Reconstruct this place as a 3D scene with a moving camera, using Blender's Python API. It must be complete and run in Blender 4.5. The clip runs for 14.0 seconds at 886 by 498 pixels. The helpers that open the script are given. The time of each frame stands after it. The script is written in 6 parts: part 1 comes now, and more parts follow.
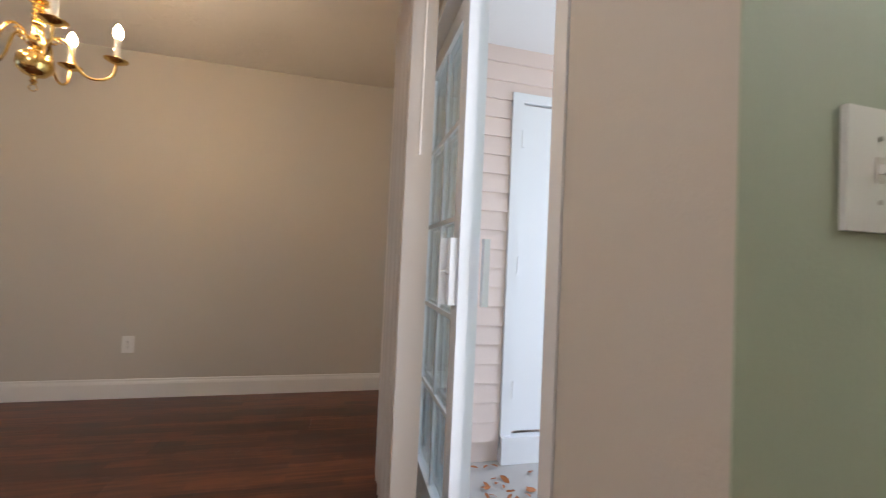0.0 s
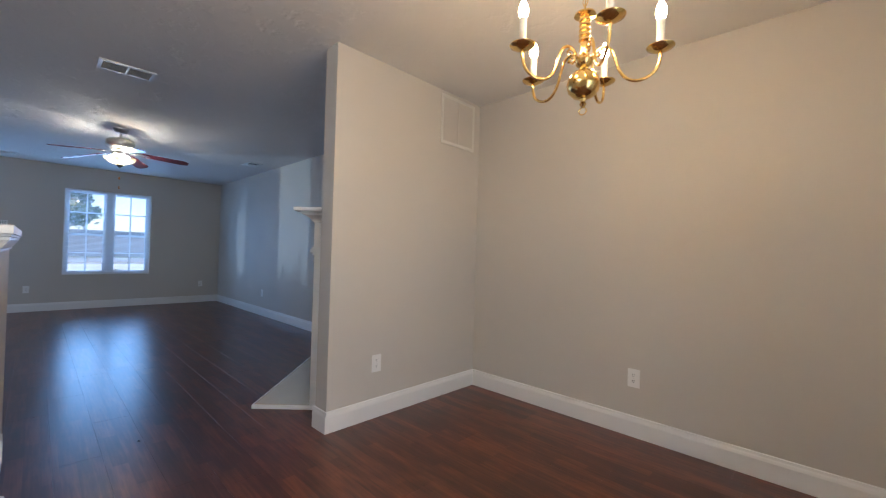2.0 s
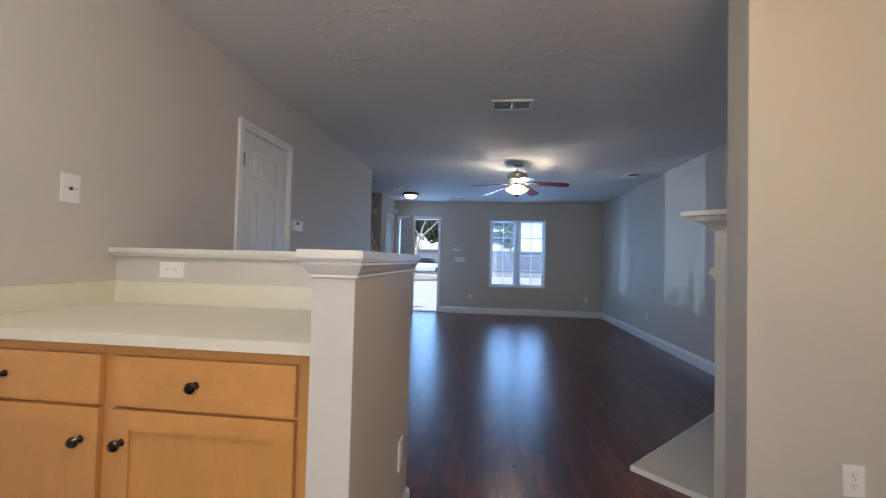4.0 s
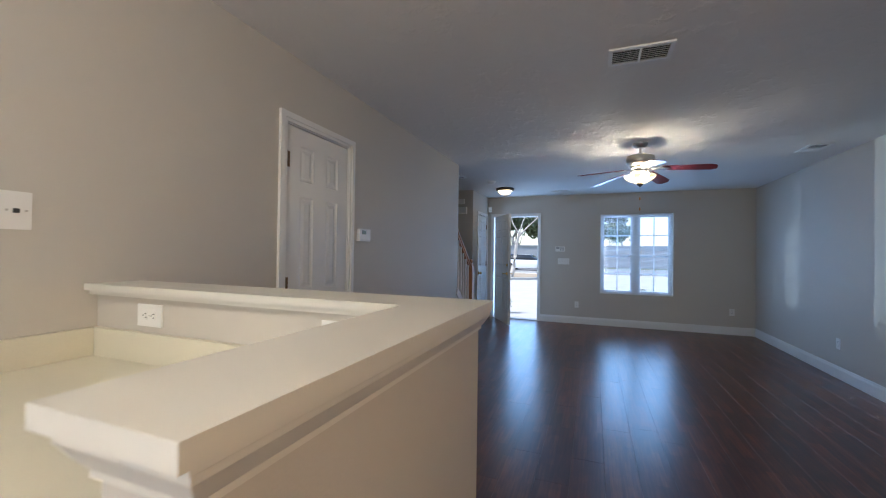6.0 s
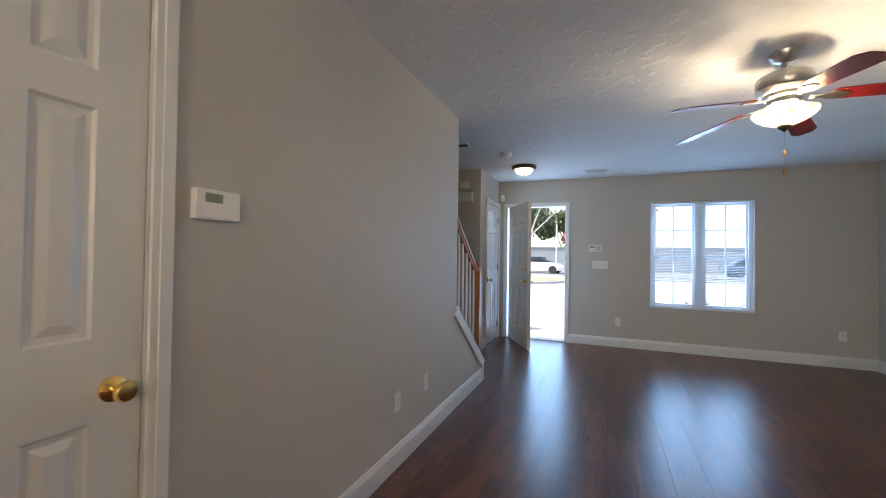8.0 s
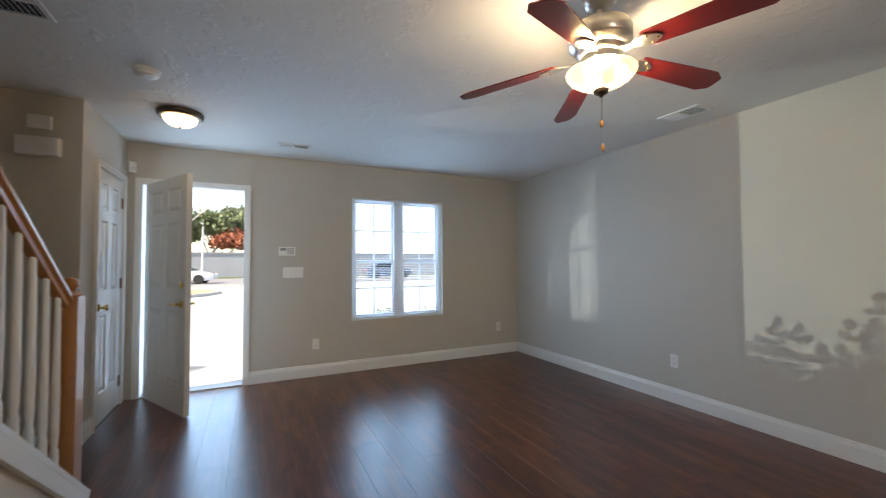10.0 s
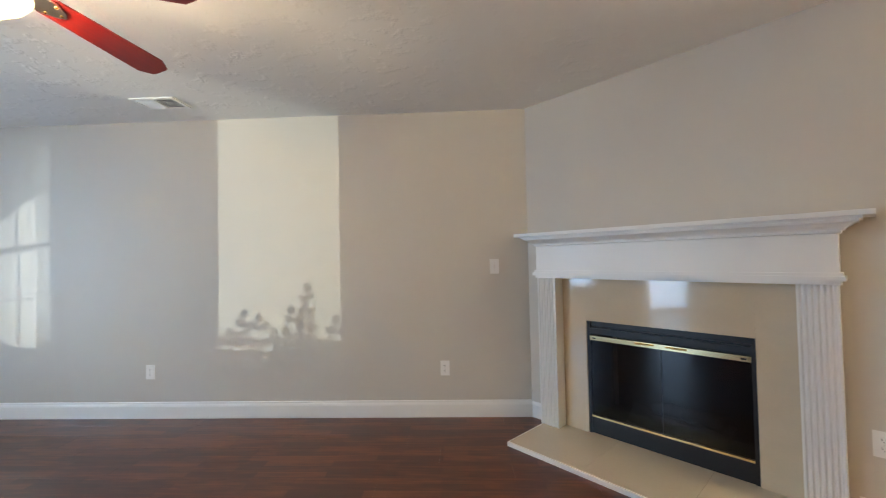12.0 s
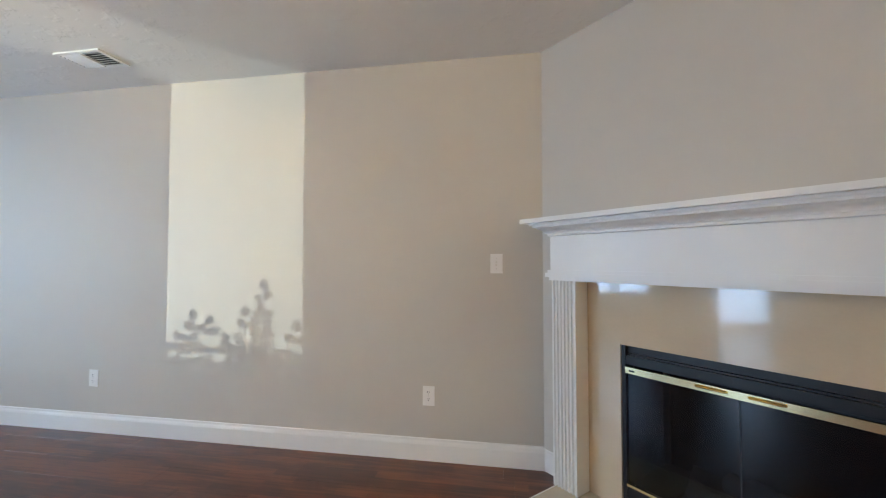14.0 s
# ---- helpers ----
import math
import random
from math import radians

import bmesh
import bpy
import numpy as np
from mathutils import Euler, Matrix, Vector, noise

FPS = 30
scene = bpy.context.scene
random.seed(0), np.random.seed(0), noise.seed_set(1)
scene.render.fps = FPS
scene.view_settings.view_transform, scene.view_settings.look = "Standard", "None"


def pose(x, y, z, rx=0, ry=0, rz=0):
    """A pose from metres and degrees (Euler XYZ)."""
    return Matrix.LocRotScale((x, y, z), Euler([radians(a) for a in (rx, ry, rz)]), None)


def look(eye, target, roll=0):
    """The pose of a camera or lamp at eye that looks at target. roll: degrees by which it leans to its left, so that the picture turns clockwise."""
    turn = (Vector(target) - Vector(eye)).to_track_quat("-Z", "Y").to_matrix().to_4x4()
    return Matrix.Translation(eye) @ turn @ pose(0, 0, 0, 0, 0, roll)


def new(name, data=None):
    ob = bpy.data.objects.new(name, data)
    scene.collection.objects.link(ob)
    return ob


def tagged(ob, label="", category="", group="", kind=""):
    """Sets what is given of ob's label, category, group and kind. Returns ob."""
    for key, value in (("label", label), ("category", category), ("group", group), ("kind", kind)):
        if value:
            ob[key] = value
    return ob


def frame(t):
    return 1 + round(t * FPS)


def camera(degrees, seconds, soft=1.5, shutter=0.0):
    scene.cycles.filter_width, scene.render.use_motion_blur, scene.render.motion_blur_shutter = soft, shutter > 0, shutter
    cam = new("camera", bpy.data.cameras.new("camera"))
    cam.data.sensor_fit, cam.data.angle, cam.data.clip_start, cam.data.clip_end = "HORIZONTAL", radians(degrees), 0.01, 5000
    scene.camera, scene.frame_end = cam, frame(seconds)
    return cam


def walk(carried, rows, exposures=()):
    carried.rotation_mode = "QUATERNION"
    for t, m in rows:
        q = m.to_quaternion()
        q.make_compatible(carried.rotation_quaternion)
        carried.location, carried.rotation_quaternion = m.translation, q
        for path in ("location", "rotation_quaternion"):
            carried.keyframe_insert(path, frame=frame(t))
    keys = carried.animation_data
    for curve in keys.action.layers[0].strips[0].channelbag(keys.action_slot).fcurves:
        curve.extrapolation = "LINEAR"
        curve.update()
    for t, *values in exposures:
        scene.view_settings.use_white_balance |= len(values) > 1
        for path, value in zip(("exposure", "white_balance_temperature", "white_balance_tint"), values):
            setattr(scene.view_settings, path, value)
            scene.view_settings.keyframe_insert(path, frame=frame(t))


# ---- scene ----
cam = camera(96.7, 14.0, soft=1.1, shutter=0.15)
PATH = [
    (0, (-0.196, 0.256, 1.056), (0.28, 2.198, 1.114), 2.6),
    (0.3, (-0.243, 0.285, 1.049), (-0.211, 2.284, 1.096), 2.5),
    (0.6, (-0.336, 0.320, 1.049), (-0.686, 2.289, 1.087), 2.4),
    (0.9, (-0.455, 0.385, 1.058), (-1.114, 2.273, 1.090), 2.3),
    (1.5, (-0.654, 0.578, 1.101), (-1.768, 2.238, 1.121), 1.9),
    (2, (-0.774, 0.77, 1.135), (-2.164, 2.208, 1.158), 1.7),
    (2.4, (-0.945, 0.865, 1.170), (-2.536, 2.077, 1.184), 1.5),
    (3, (-1.206, 1.014, 1.181), (-3.05, 1.786, 1.207), 1.4),
    (3.6, (-1.306, 1.085, 1.18), (-3.297, 1.269, 1.218), 1.4),
    (4, (-1.311, 1.037, 1.158), (-3.298, 0.814, 1.211), 1.5),
    (4.2, (-1.299, 1.01, 1.153), (-3.257, 0.606, 1.198), 1.5),
    (6.3, (-2.302, 0.969, 1.333), (-4.169, 0.254, 1.353), 0.8),
    (6.5, (-2.453, 0.955, 1.353), (-4.324, 0.248, 1.372), 0.9),
    (7, (-2.906, 0.835, 1.368), (-4.76, 0.085, 1.397), 0.8),
    (7.2, (-3.086, 0.788, 1.35), (-4.923, -0.002, 1.378), 0.9),
    (9.3, (-4.847, 0.026, 1.259), (-6.846, -0.007, 1.315), 0.3),
    (9.5, (-4.997, 0.023, 1.267), (-6.983, 0.252, 1.328), 0.2),
    (10, (-5.297, 0.031, 1.275), (-7.096, 0.902, 1.342), -0.3),
    (10.5, (-5.421, 0.1, 1.296), (-6.862, 1.487, 1.349), -0.7),
    (11, (-5.355, 0.211, 1.29), (-6.329, 1.956, 1.356), -1.3),
    (11.5, (-5.211, 0.286, 1.276), (-5.687, 2.227, 1.332), -1.4),
    (12, (-5.072, 0.31, 1.254), (-5.151, 2.308, 1.303), -1.2),
    (12.5, (-4.985, 0.374, 1.243), (-4.849, 2.369, 1.282), -0.8),
    (13, (-4.947, 0.544, 1.23), (-4.775, 2.537, 1.266), -0.5),
    (13.5, (-4.831, 0.834, 1.215), (-4.803, 2.834, 1.256), -0.4),
    (14, (-4.715, 1.098, 1.198), (-5.046, 3.069, 1.261), -0.0),
]
walk(cam, [(t, look(eye, target, roll)) for t, eye, target, roll in PATH],
     [(0, 0.70, 5700, 14), (1, 0.80, 5750, 12), (1.7, 1.0, 5350, 12), (4.2, 1.0, 5700, 13), (6.5, 1.3, 5900, 11), (7.2, 1.55, 6250, 12), (9.5, 1.6, 7400, 12), (10.5, 1.62, 7900, 12), (11.5, 2.3, 8200, 13), (12.5, 2.5, 7350, 12), (14, 2.62, 7500, 12)])

# ---- light ----
XW, XE, YN, YS, ZC = -9.957, 0.125, 3.465, -0.67, 2.44
world = bpy.data.worlds.new("sky")
scene.world = world
world.use_nodes = True
wn = world.node_tree
sky = wn.nodes.new("ShaderNodeTexSky")
sky.sky_type, sky.sun_disc = "NISHITA", False
SUN_EL, SUN_DIR = radians(45), Vector((0.25, -0.97, 0.0)).normalized()
sky.sun_elevation, sky.sun_rotation = SUN_EL, math.atan2(SUN_DIR.x, SUN_DIR.y)
wn.links.new(sky.outputs[0], wn.nodes["Background"].inputs[0])
wn.nodes["Background"].inputs[1].default_value = 0.15


def lamp(name, kind, energy, matrix, colour=(1, 1, 1), **settings):
    data = bpy.data.lights.new(name, kind)
    data.energy, data.color = energy, colour
    ob = new(name, data)
    ob.matrix_world = matrix
    return ob


sun_way = Vector((SUN_DIR.x * math.cos(SUN_EL), SUN_DIR.y * math.cos(SUN_EL), math.sin(SUN_EL)))
sun = lamp("sun", "SUN", 3.0, look(sun_way * 20, (0, 0, 0)), (1.0, 0.95, 0.88))
sun.data.angle = radians(0.53)
# unseen spot standing in for sun off a parked car's windscreen, low across the drive
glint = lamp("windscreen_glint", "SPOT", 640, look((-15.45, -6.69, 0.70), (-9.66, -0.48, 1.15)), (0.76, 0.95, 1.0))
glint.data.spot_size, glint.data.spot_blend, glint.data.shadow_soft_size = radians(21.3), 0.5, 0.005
# two fainter spots stand in for the same car's side glass, through the front window
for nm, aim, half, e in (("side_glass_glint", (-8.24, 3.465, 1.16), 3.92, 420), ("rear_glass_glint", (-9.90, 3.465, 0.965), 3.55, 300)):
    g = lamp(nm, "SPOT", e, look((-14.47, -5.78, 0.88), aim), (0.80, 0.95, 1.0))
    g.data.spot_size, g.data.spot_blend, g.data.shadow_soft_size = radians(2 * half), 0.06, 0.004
# daylight of the sky in the window, the front door and the patio door
for nm, m, w, h, e, tone in (
    ("window_daylight", look((XW + 0.012, 1.685, 1.32), (-5, 1.685, 1.32)), 1.15, 1.42, 3.5, (0.30, 0.57, 1.0)),
    ("window_skylight", look((-10.17, 1.685, 1.32), (-5, 1.685, 1.32)), 1.15, 1.42, 14, (0.31, 0.58, 1.0)),
    ("door_daylight", look((-10.08, -0.49, 1.05), (0, -0.3, 0.8)), 0.8, 1.9, 9.5, (0.31, 0.58, 1.0)),
    # fill lamp added out on the patio to brighten siding and door
    ("patio_fill", look((2.45, 1.50, 1.20), (0.5, 1.95, 1.0)), 1.5, 2.0, 21, (0.97, 0.98, 1.0)),
    ("patio_opening_daylight", look((XE + 0.20, 1.17, 1.10), (-3.5, 0.2, 1.1)), 0.62, 1.8, 6, (1.0, 0.98, 0.96)),
):
    a = lamp(nm, "AREA", e, m, tone)
    a.data.shape, a.data.size, a.data.size_y = "RECTANGLE", w, h


# ---- materials ----
def material(name, colour, rough=0.5, metal=0.0, vary=0.06, scale=3.0, grain=0.0, grain_scale=120.0, bump=0.0, bump_scale=60.0,
             spread=0.0, stretch=(1, 1, 1), emit=None, strength=0.0, coat=0.0, rough_vary=0.0, spec=0.5):
    """Paint, metal or stone: colour varied at two scales, fine relief, roughness varied; spread: variation from piece to piece."""
    mat = bpy.data.materials.new(name)
    mat.use_nodes = True
    n, l = mat.node_tree.nodes, mat.node_tree.links
    p = n["Principled BSDF"]
    p.inputs["Roughness"].default_value, p.inputs["Metallic"].default_value = rough, metal
    p.inputs["Coat Weight"].default_value = coat
    p.inputs["Specular IOR Level"].default_value = spec
    co = n.new("ShaderNodeTexCoord")
    mp = n.new("ShaderNodeMapping")
    mp.inputs["Scale"].default_value = stretch
    l.new(co.outputs["Object"], mp.inputs[0])
    big = n.new("ShaderNodeTexNoise")
    big.inputs["Scale"].default_value, big.inputs["Detail"].default_value = scale, 4
    l.new(mp.outputs[0], big.inputs["Vector"])
    fine = n.new("ShaderNodeTexNoise")
    fine.inputs["Scale"].default_value, fine.inputs["Detail"].default_value = grain_scale, 3
    l.new(mp.outputs[0], fine.inputs["Vector"])
    val = n.new("ShaderNodeMath")
    val.operation = "MULTIPLY_ADD"
    l.new(big.outputs["Fac"], val.inputs[0])
    val.inputs[1].default_value, val.inputs[2].default_value = 2 * vary, 1 - vary
    v2 = n.new("ShaderNodeMath")
    v2.operation = "MULTIPLY_ADD"
    l.new(fine.outputs["Fac"], v2.inputs[0])
    v2.inputs[1].default_value, v2.inputs[2].default_value = 2 * grain, 1 - grain
    mul = n.new("ShaderNodeMath")
    mul.operation = "MULTIPLY"
    l.new(val.outputs[0], mul.inputs[0])
    l.new(v2.outputs[0], mul.inputs[1])
    last = mul
    if spread:
        info = n.new("ShaderNodeObjectInfo")
        sp = n.new("ShaderNodeMath")
        sp.operation = "MULTIPLY_ADD"
        l.new(info.outputs["Random"], sp.inputs[0])
        sp.inputs[1].default_value, sp.inputs[2].default_value = 2 * spread, 1 - spread
        m3 = n.new("ShaderNodeMath")
        m3.operation = "MULTIPLY"
        l.new(mul.outputs[0], m3.inputs[0])
        l.new(sp.outputs[0], m3.inputs[1])
        last = m3
    tint = n.new("ShaderNodeVectorMath")
    tint.operation = "SCALE"
    tint.inputs[0].default_value = colour[:3]
    l.new(last.outputs[0], tint.inputs["Scale"])
    l.new(tint.outputs[0], p.inputs["Base Color"])
    if rough_vary:
        rr = n.new("ShaderNodeMath")
        rr.operation = "MULTIPLY_ADD"
        l.new(big.outputs["Fac"], rr.inputs[0])
        rr.inputs[1].default_value, rr.inputs[2].default_value = 2 * rough_vary, rough - rough_vary
        l.new(rr.outputs[0], p.inputs["Roughness"])
    if bump:
        bn = n.new("ShaderNodeTexNoise")
        bn.inputs["Scale"].default_value, bn.inputs["Detail"].default_value = bump_scale, 4
        l.new(mp.outputs[0], bn.inputs["Vector"])
        b = n.new("ShaderNodeBump")
        b.inputs["Strength"].default_value, b.inputs["Distance"].default_value = bump, 0.004
        l.new(bn.outputs["Fac"], b.inputs["Height"])
        l.new(b.outputs[0], p.inputs["Normal"])
    if emit:
        p.inputs["Emission Color"].default_value = (*emit, 1)
        p.inputs["Emission Strength"].default_value = strength
    return mat


def schlick(n, l):
    """The share of light that a pane mirrors: little face on, all of it at a glancing angle."""
    lw = n.new("ShaderNodeLayerWeight")
    p = n.new("ShaderNodeMath")
    p.operation = "POWER"
    p.inputs[1].default_value = 5.0
    q = n.new("ShaderNodeMath")
    q.operation = "MULTIPLY_ADD"
    q.inputs[1].default_value, q.inputs[2].default_value = 0.94, 0.04
    l.new(lw.outputs["Facing"], p.inputs[0])
    l.new(p.outputs[0], q.inputs[0])
    return q.outputs[0]


def glass(name, colour=(1, 1, 1), rough=0.0):
    """Window glass: a clear pane with its mirror gloss."""
    mat = bpy.data.materials.new(name)
    mat.use_nodes = True
    n, l = mat.node_tree.nodes, mat.node_tree.links
    out = n["Material Output"]
    n.remove(n["Principled BSDF"])
    clear = n.new("ShaderNodeBsdfTransparent")
    clear.inputs[0].default_value = (*colour, 1)
    gloss = n.new("ShaderNodeBsdfGlossy")
    gloss.inputs["Roughness"].default_value = rough
    fr = schlick(n, l)
    mix = n.new("ShaderNodeMixShader")
    l.new(fr, mix.inputs[0])
    l.new(clear.outputs[0], mix.inputs[1])
    l.new(gloss.outputs[0], mix.inputs[2])
    l.new(mix.outputs[0], out.inputs[0])
    return mat


M_WALL = material("greige_paint", (0.57, 0.532, 0.472), 0.6, vary=0.03, scale=1.2, bump=0.12, bump_scale=220)
M_GREEN = material("sage_paint", (0.42, 0.47, 0.36), 0.6, vary=0.03, scale=1.2, bump=0.12, bump_scale=220)
M_TRIM = material("white_semigloss", (0.80, 0.79, 0.76), 0.32, vary=0.02, scale=4, bump=0.05, bump_scale=90)
M_DOOR = material("door_paint", (0.76, 0.75, 0.72), 0.27, vary=0.02, scale=4, bump=0.06, bump_scale=120)
M_CAP = material("cream_paint", (0.68, 0.655, 0.59), 0.42, vary=0.03, scale=3)
M_BRASS = material("polished_brass", (0.83, 0.58, 0.20), 0.16, 1.0, vary=0.06, scale=8, rough_vary=0.06)
M_ANTIQUE = material("tarnished_brass", (0.20, 0.12, 0.055), 0.45, 0.8, vary=0.15)
M_STEEL = material("brushed_nickel", (0.55, 0.53, 0.50), 0.28, 1.0, vary=0.06, scale=8)
M_BRONZE = material("dark_bronze", (0.10, 0.075, 0.055), 0.4, 0.8, vary=0.1)
M_PLATE = material("white_plastic", (0.82, 0.81, 0.78), 0.35, vary=0.01)
M_DARK = material("dark_slot", (0.03, 0.03, 0.03), 0.7)
M_GLASS = glass("window_glass")


def ceiling_material():
    mat = material("stomped_ceiling", (0.80, 0.78, 0.745), 0.85, vary=0.03, scale=1.0)
    n, l = mat.node_tree.nodes, mat.node_tree.links
    p = n["Principled BSDF"]
    co = n.new("ShaderNodeTexCoord")
    warp = n.new("ShaderNodeTexNoise")
    warp.inputs["Scale"].default_value, warp.inputs["Detail"].default_value, warp.inputs["Roughness"].default_value = 9, 5, 0.6
    l.new(co.outputs["Object"], warp.inputs["Vector"])
    ramp = n.new("ShaderNodeMapRange")
    ramp.inputs["From Min"].default_value, ramp.inputs["From Max"].default_value = 0.52, 0.66
    l.new(warp.outputs["Fac"], ramp.inputs[0])
    b = n.new("ShaderNodeBump")
    b.inputs["Strength"].default_value, b.inputs["Distance"].default_value = 0.36, 0.0065
    l.new(ramp.outputs[0], b.inputs["Height"])
    l.new(b.outputs[0], p.inputs["Normal"])
    return mat


def plank_material():
    """Dark red-brown laminate: three faint strips to a board, streaky grain along x, a satin coat."""
    mat = bpy.data.materials.new("cherry_laminate")
    mat.use_nodes = True
    n, l = mat.node_tree.nodes, mat.node_tree.links
    p = n["Principled BSDF"]
    geo = n.new("ShaderNodeNewGeometry")
    info = n.new("ShaderNodeObjectInfo")
    brick = n.new("ShaderNodeTexBrick")
    brick.offset, brick.offset_frequency = 0.37, 2
    brick.inputs["Scale"].default_value = 1.0
    brick.inputs["Brick Width"].default_value, brick.inputs["Row Height"].default_value = 0.42, 0.0633
    brick.inputs["Mortar Size"].default_value = 0.0006
    brick.inputs["Color1"].default_value, brick.inputs["Color2"].default_value = (0, 0, 0, 1), (1, 1, 1, 1)
    brick.inputs["Mortar"].default_value = (0.1, 0.1, 0.1, 1)
    l.new(geo.outputs["Position"], brick.inputs["Vector"])
    mp = n.new("ShaderNodeMapping")
    mp.inputs["Scale"].default_value = (1.6, 26, 1)
    l.new(geo.outputs["Position"], mp.inputs[0])
    gr = n.new("ShaderNodeTexNoise")
    gr.inputs["Scale"].default_value, gr.inputs["Detail"].default_value, gr.inputs["Roughness"].default_value = 2.2, 7, 0.62
    l.new(mp.outputs[0], gr.inputs["Vector"])
    patch = n.new("ShaderNodeTexNoise")
    patch.inputs["Scale"].default_value, patch.inputs["Detail"].default_value = 6, 3
    mp2 = n.new("ShaderNodeMapping")
    mp2.inputs["Scale"].default_value = (0.8, 2.4, 1)
    l.new(geo.outputs["Position"], mp2.inputs[0])
    l.new(mp2.outputs[0], patch.inputs["Vector"])
    a = n.new("ShaderNodeMath")
    a.operation = "MULTIPLY_ADD"
    l.new(brick.outputs["Color"], a.inputs[0])
    a.inputs[1].default_value = 0.30
    l.new(gr.outputs["Fac"], a.inputs[2])
    a2 = n.new("ShaderNodeMath")
    a2.operation = "MULTIPLY_ADD"
    l.new(patch.outputs["Fac"], a2.inputs[0])
    a2.inputs[1].default_value = 0.62
    l.new(a.outputs[0], a2.inputs[2])
    a3 = n.new("ShaderNodeMath")
    a3.operation = "MULTIPLY_ADD"
    l.new(info.outputs["Random"], a3.inputs[0])
    a3.inputs[1].default_value = 0.22
    l.new(a2.outputs[0], a3.inputs[2])
    ramp = n.new("ShaderNodeValToRGB")
    cr = ramp.color_ramp
    cr.elements[0].position, cr.elements[0].color = 0.42, (0.034, 0.010, 0.006, 1)
    cr.elements[1].position, cr.elements[1].color = 0.84, (0.185, 0.057, 0.024, 1)
    mid = cr.elements.new(0.63)
    mid.color = (0.083, 0.0232, 0.0122, 1)
    sc = n.new("ShaderNodeMath")
    sc.operation = "MULTIPLY"
    sc.inputs[1].default_value = 0.62
    l.new(a3.outputs[0], sc.inputs[0])
    l.new(sc.outputs[0], ramp.inputs[0])
    l.new(ramp.outputs[0], p.inputs["Base Color"])
    rr = n.new("ShaderNodeMath")
    rr.operation = "MULTIPLY_ADD"
    l.new(patch.outputs["Fac"], rr.inputs[0])
    rr.inputs[1].default_value, rr.inputs[2].default_value = 0.08, 0.255
    l.new(rr.outputs[0], p.inputs["Roughness"])
    p.inputs["Specular IOR Level"].default_value = 0.7
    b = n.new("ShaderNodeBump")
    b.inputs["Strength"].default_value, b.inputs["Distance"].default_value = 0.06, 0.002
    l.new(gr.outputs["Fac"], b.inputs["Height"])
    l.new(b.outputs[0], p.inputs["Normal"])
    return mat


M_CEIL = ceiling_material()
M_PLANK = plank_material()


# ---- mesh helpers ----
def box(bm, x0, x1, y0, y1, z0, z1, m=None):
    """A box into bm; m: a pose laid on it."""
    vs = [bm.verts.new((x, y, z)) for z in (z0, z1) for x, y in ((x0, y0), (x1, y0), (x1, y1), (x0, y1))]
    for f in ((3, 2, 1, 0), (4, 5, 6, 7), (0, 1, 5, 4), (1, 2, 6, 5), (2, 3, 7, 6), (3, 0, 4, 7)):
        bm.faces.new([vs[i] for i in f])
    if m is not None:
        for v in vs:
            v.co = m @ v.co
    return vs


def soften(bm, w=0.003, segs=2, angle=30):
    edges = [e for e in bm.edges if len(e.link_faces) == 2 and e.calc_face_angle(0) > radians(angle)]
    bmesh.ops.bevel(bm, geom=edges, offset=w, segments=segs, profile=0.6, affect="EDGES", clamp_overlap=True)


def lathe(bm, profile, steps=24, m=None, cap=True):
    """Turn (radius, height) pairs round z."""
    rings = []
    for r, z in profile:
        rings.append([bm.verts.new((r * math.cos(2 * math.pi * i / steps), r * math.sin(2 * math.pi * i / steps), z)) for i in range(steps)])
    for a, b in zip(rings, rings[1:]):
        for i in range(steps):
            bm.faces.new((a[i], a[(i + 1) % steps], b[(i + 1) % steps], b[i]))
    if cap:
        bm.faces.new(rings[0][::-1])
        bm.faces.new(rings[-1])
    if m is not None:
        for ring in rings:
            for v in ring:
                v.co = m @ v.co
    return rings


def tube(bm, points, radius, steps=10):
    """A round bar along points; radius: a number or one for each point."""
    pts = [Vector(p) for p in points]
    rings = []
    for i, p in enumerate(pts):
        way = (pts[min(i + 1, len(pts) - 1)] - pts[max(i - 1, 0)]).normalized()
        side = way.cross(Vector((0.13, 0.21, 0.97))).normalized()
        up = side.cross(way)
        r = radius[i] if isinstance(radius, (list, tuple)) else radius
        rings.append([bm.verts.new(p + r * (side * math.cos(2 * math.pi * k / steps) + up * math.sin(2 * math.pi * k / steps))) for k in range(steps)])
    for a, b in zip(rings, rings[1:]):
        for k in range(steps):
            bm.faces.new((a[k], a[(k + 1) % steps], b[(k + 1) % steps], b[k]))
    bm.faces.new(rings[0][::-1])
    bm.faces.new(rings[-1])


def prism(bm, outline, z0, z1, m=None):
    """An outline of (x, y), counter-clockwise, raised from z0 to z1."""
    lo = [bm.verts.new((x, y, z0)) for x, y in outline]
    hi = [bm.verts.new((x, y, z1)) for x, y in outline]
    bm.faces.new(lo[::-1])
    bm.faces.new(hi)
    for i in range(len(outline)):
        j = (i + 1) % len(outline)
        bm.faces.new((lo[i], lo[j], hi[j], hi[i]))
    if m is not None:
        for v in lo + hi:
            v.co = m @ v.co


def mesh(name, bm, mat, smooth=False):
    bmesh.ops.recalc_face_normals(bm, faces=bm.faces[:])
    me = bpy.data.meshes.new(name)
    bm.to_mesh(me)
    bm.free()
    me.materials.append(mat)
    if smooth:
        me.shade_smooth()
        me.set_sharp_from_angle(angle=radians(40))
    return me


def solid(name, bm, mat, smooth=False):
    return new(name, mesh(name, bm, mat, smooth))


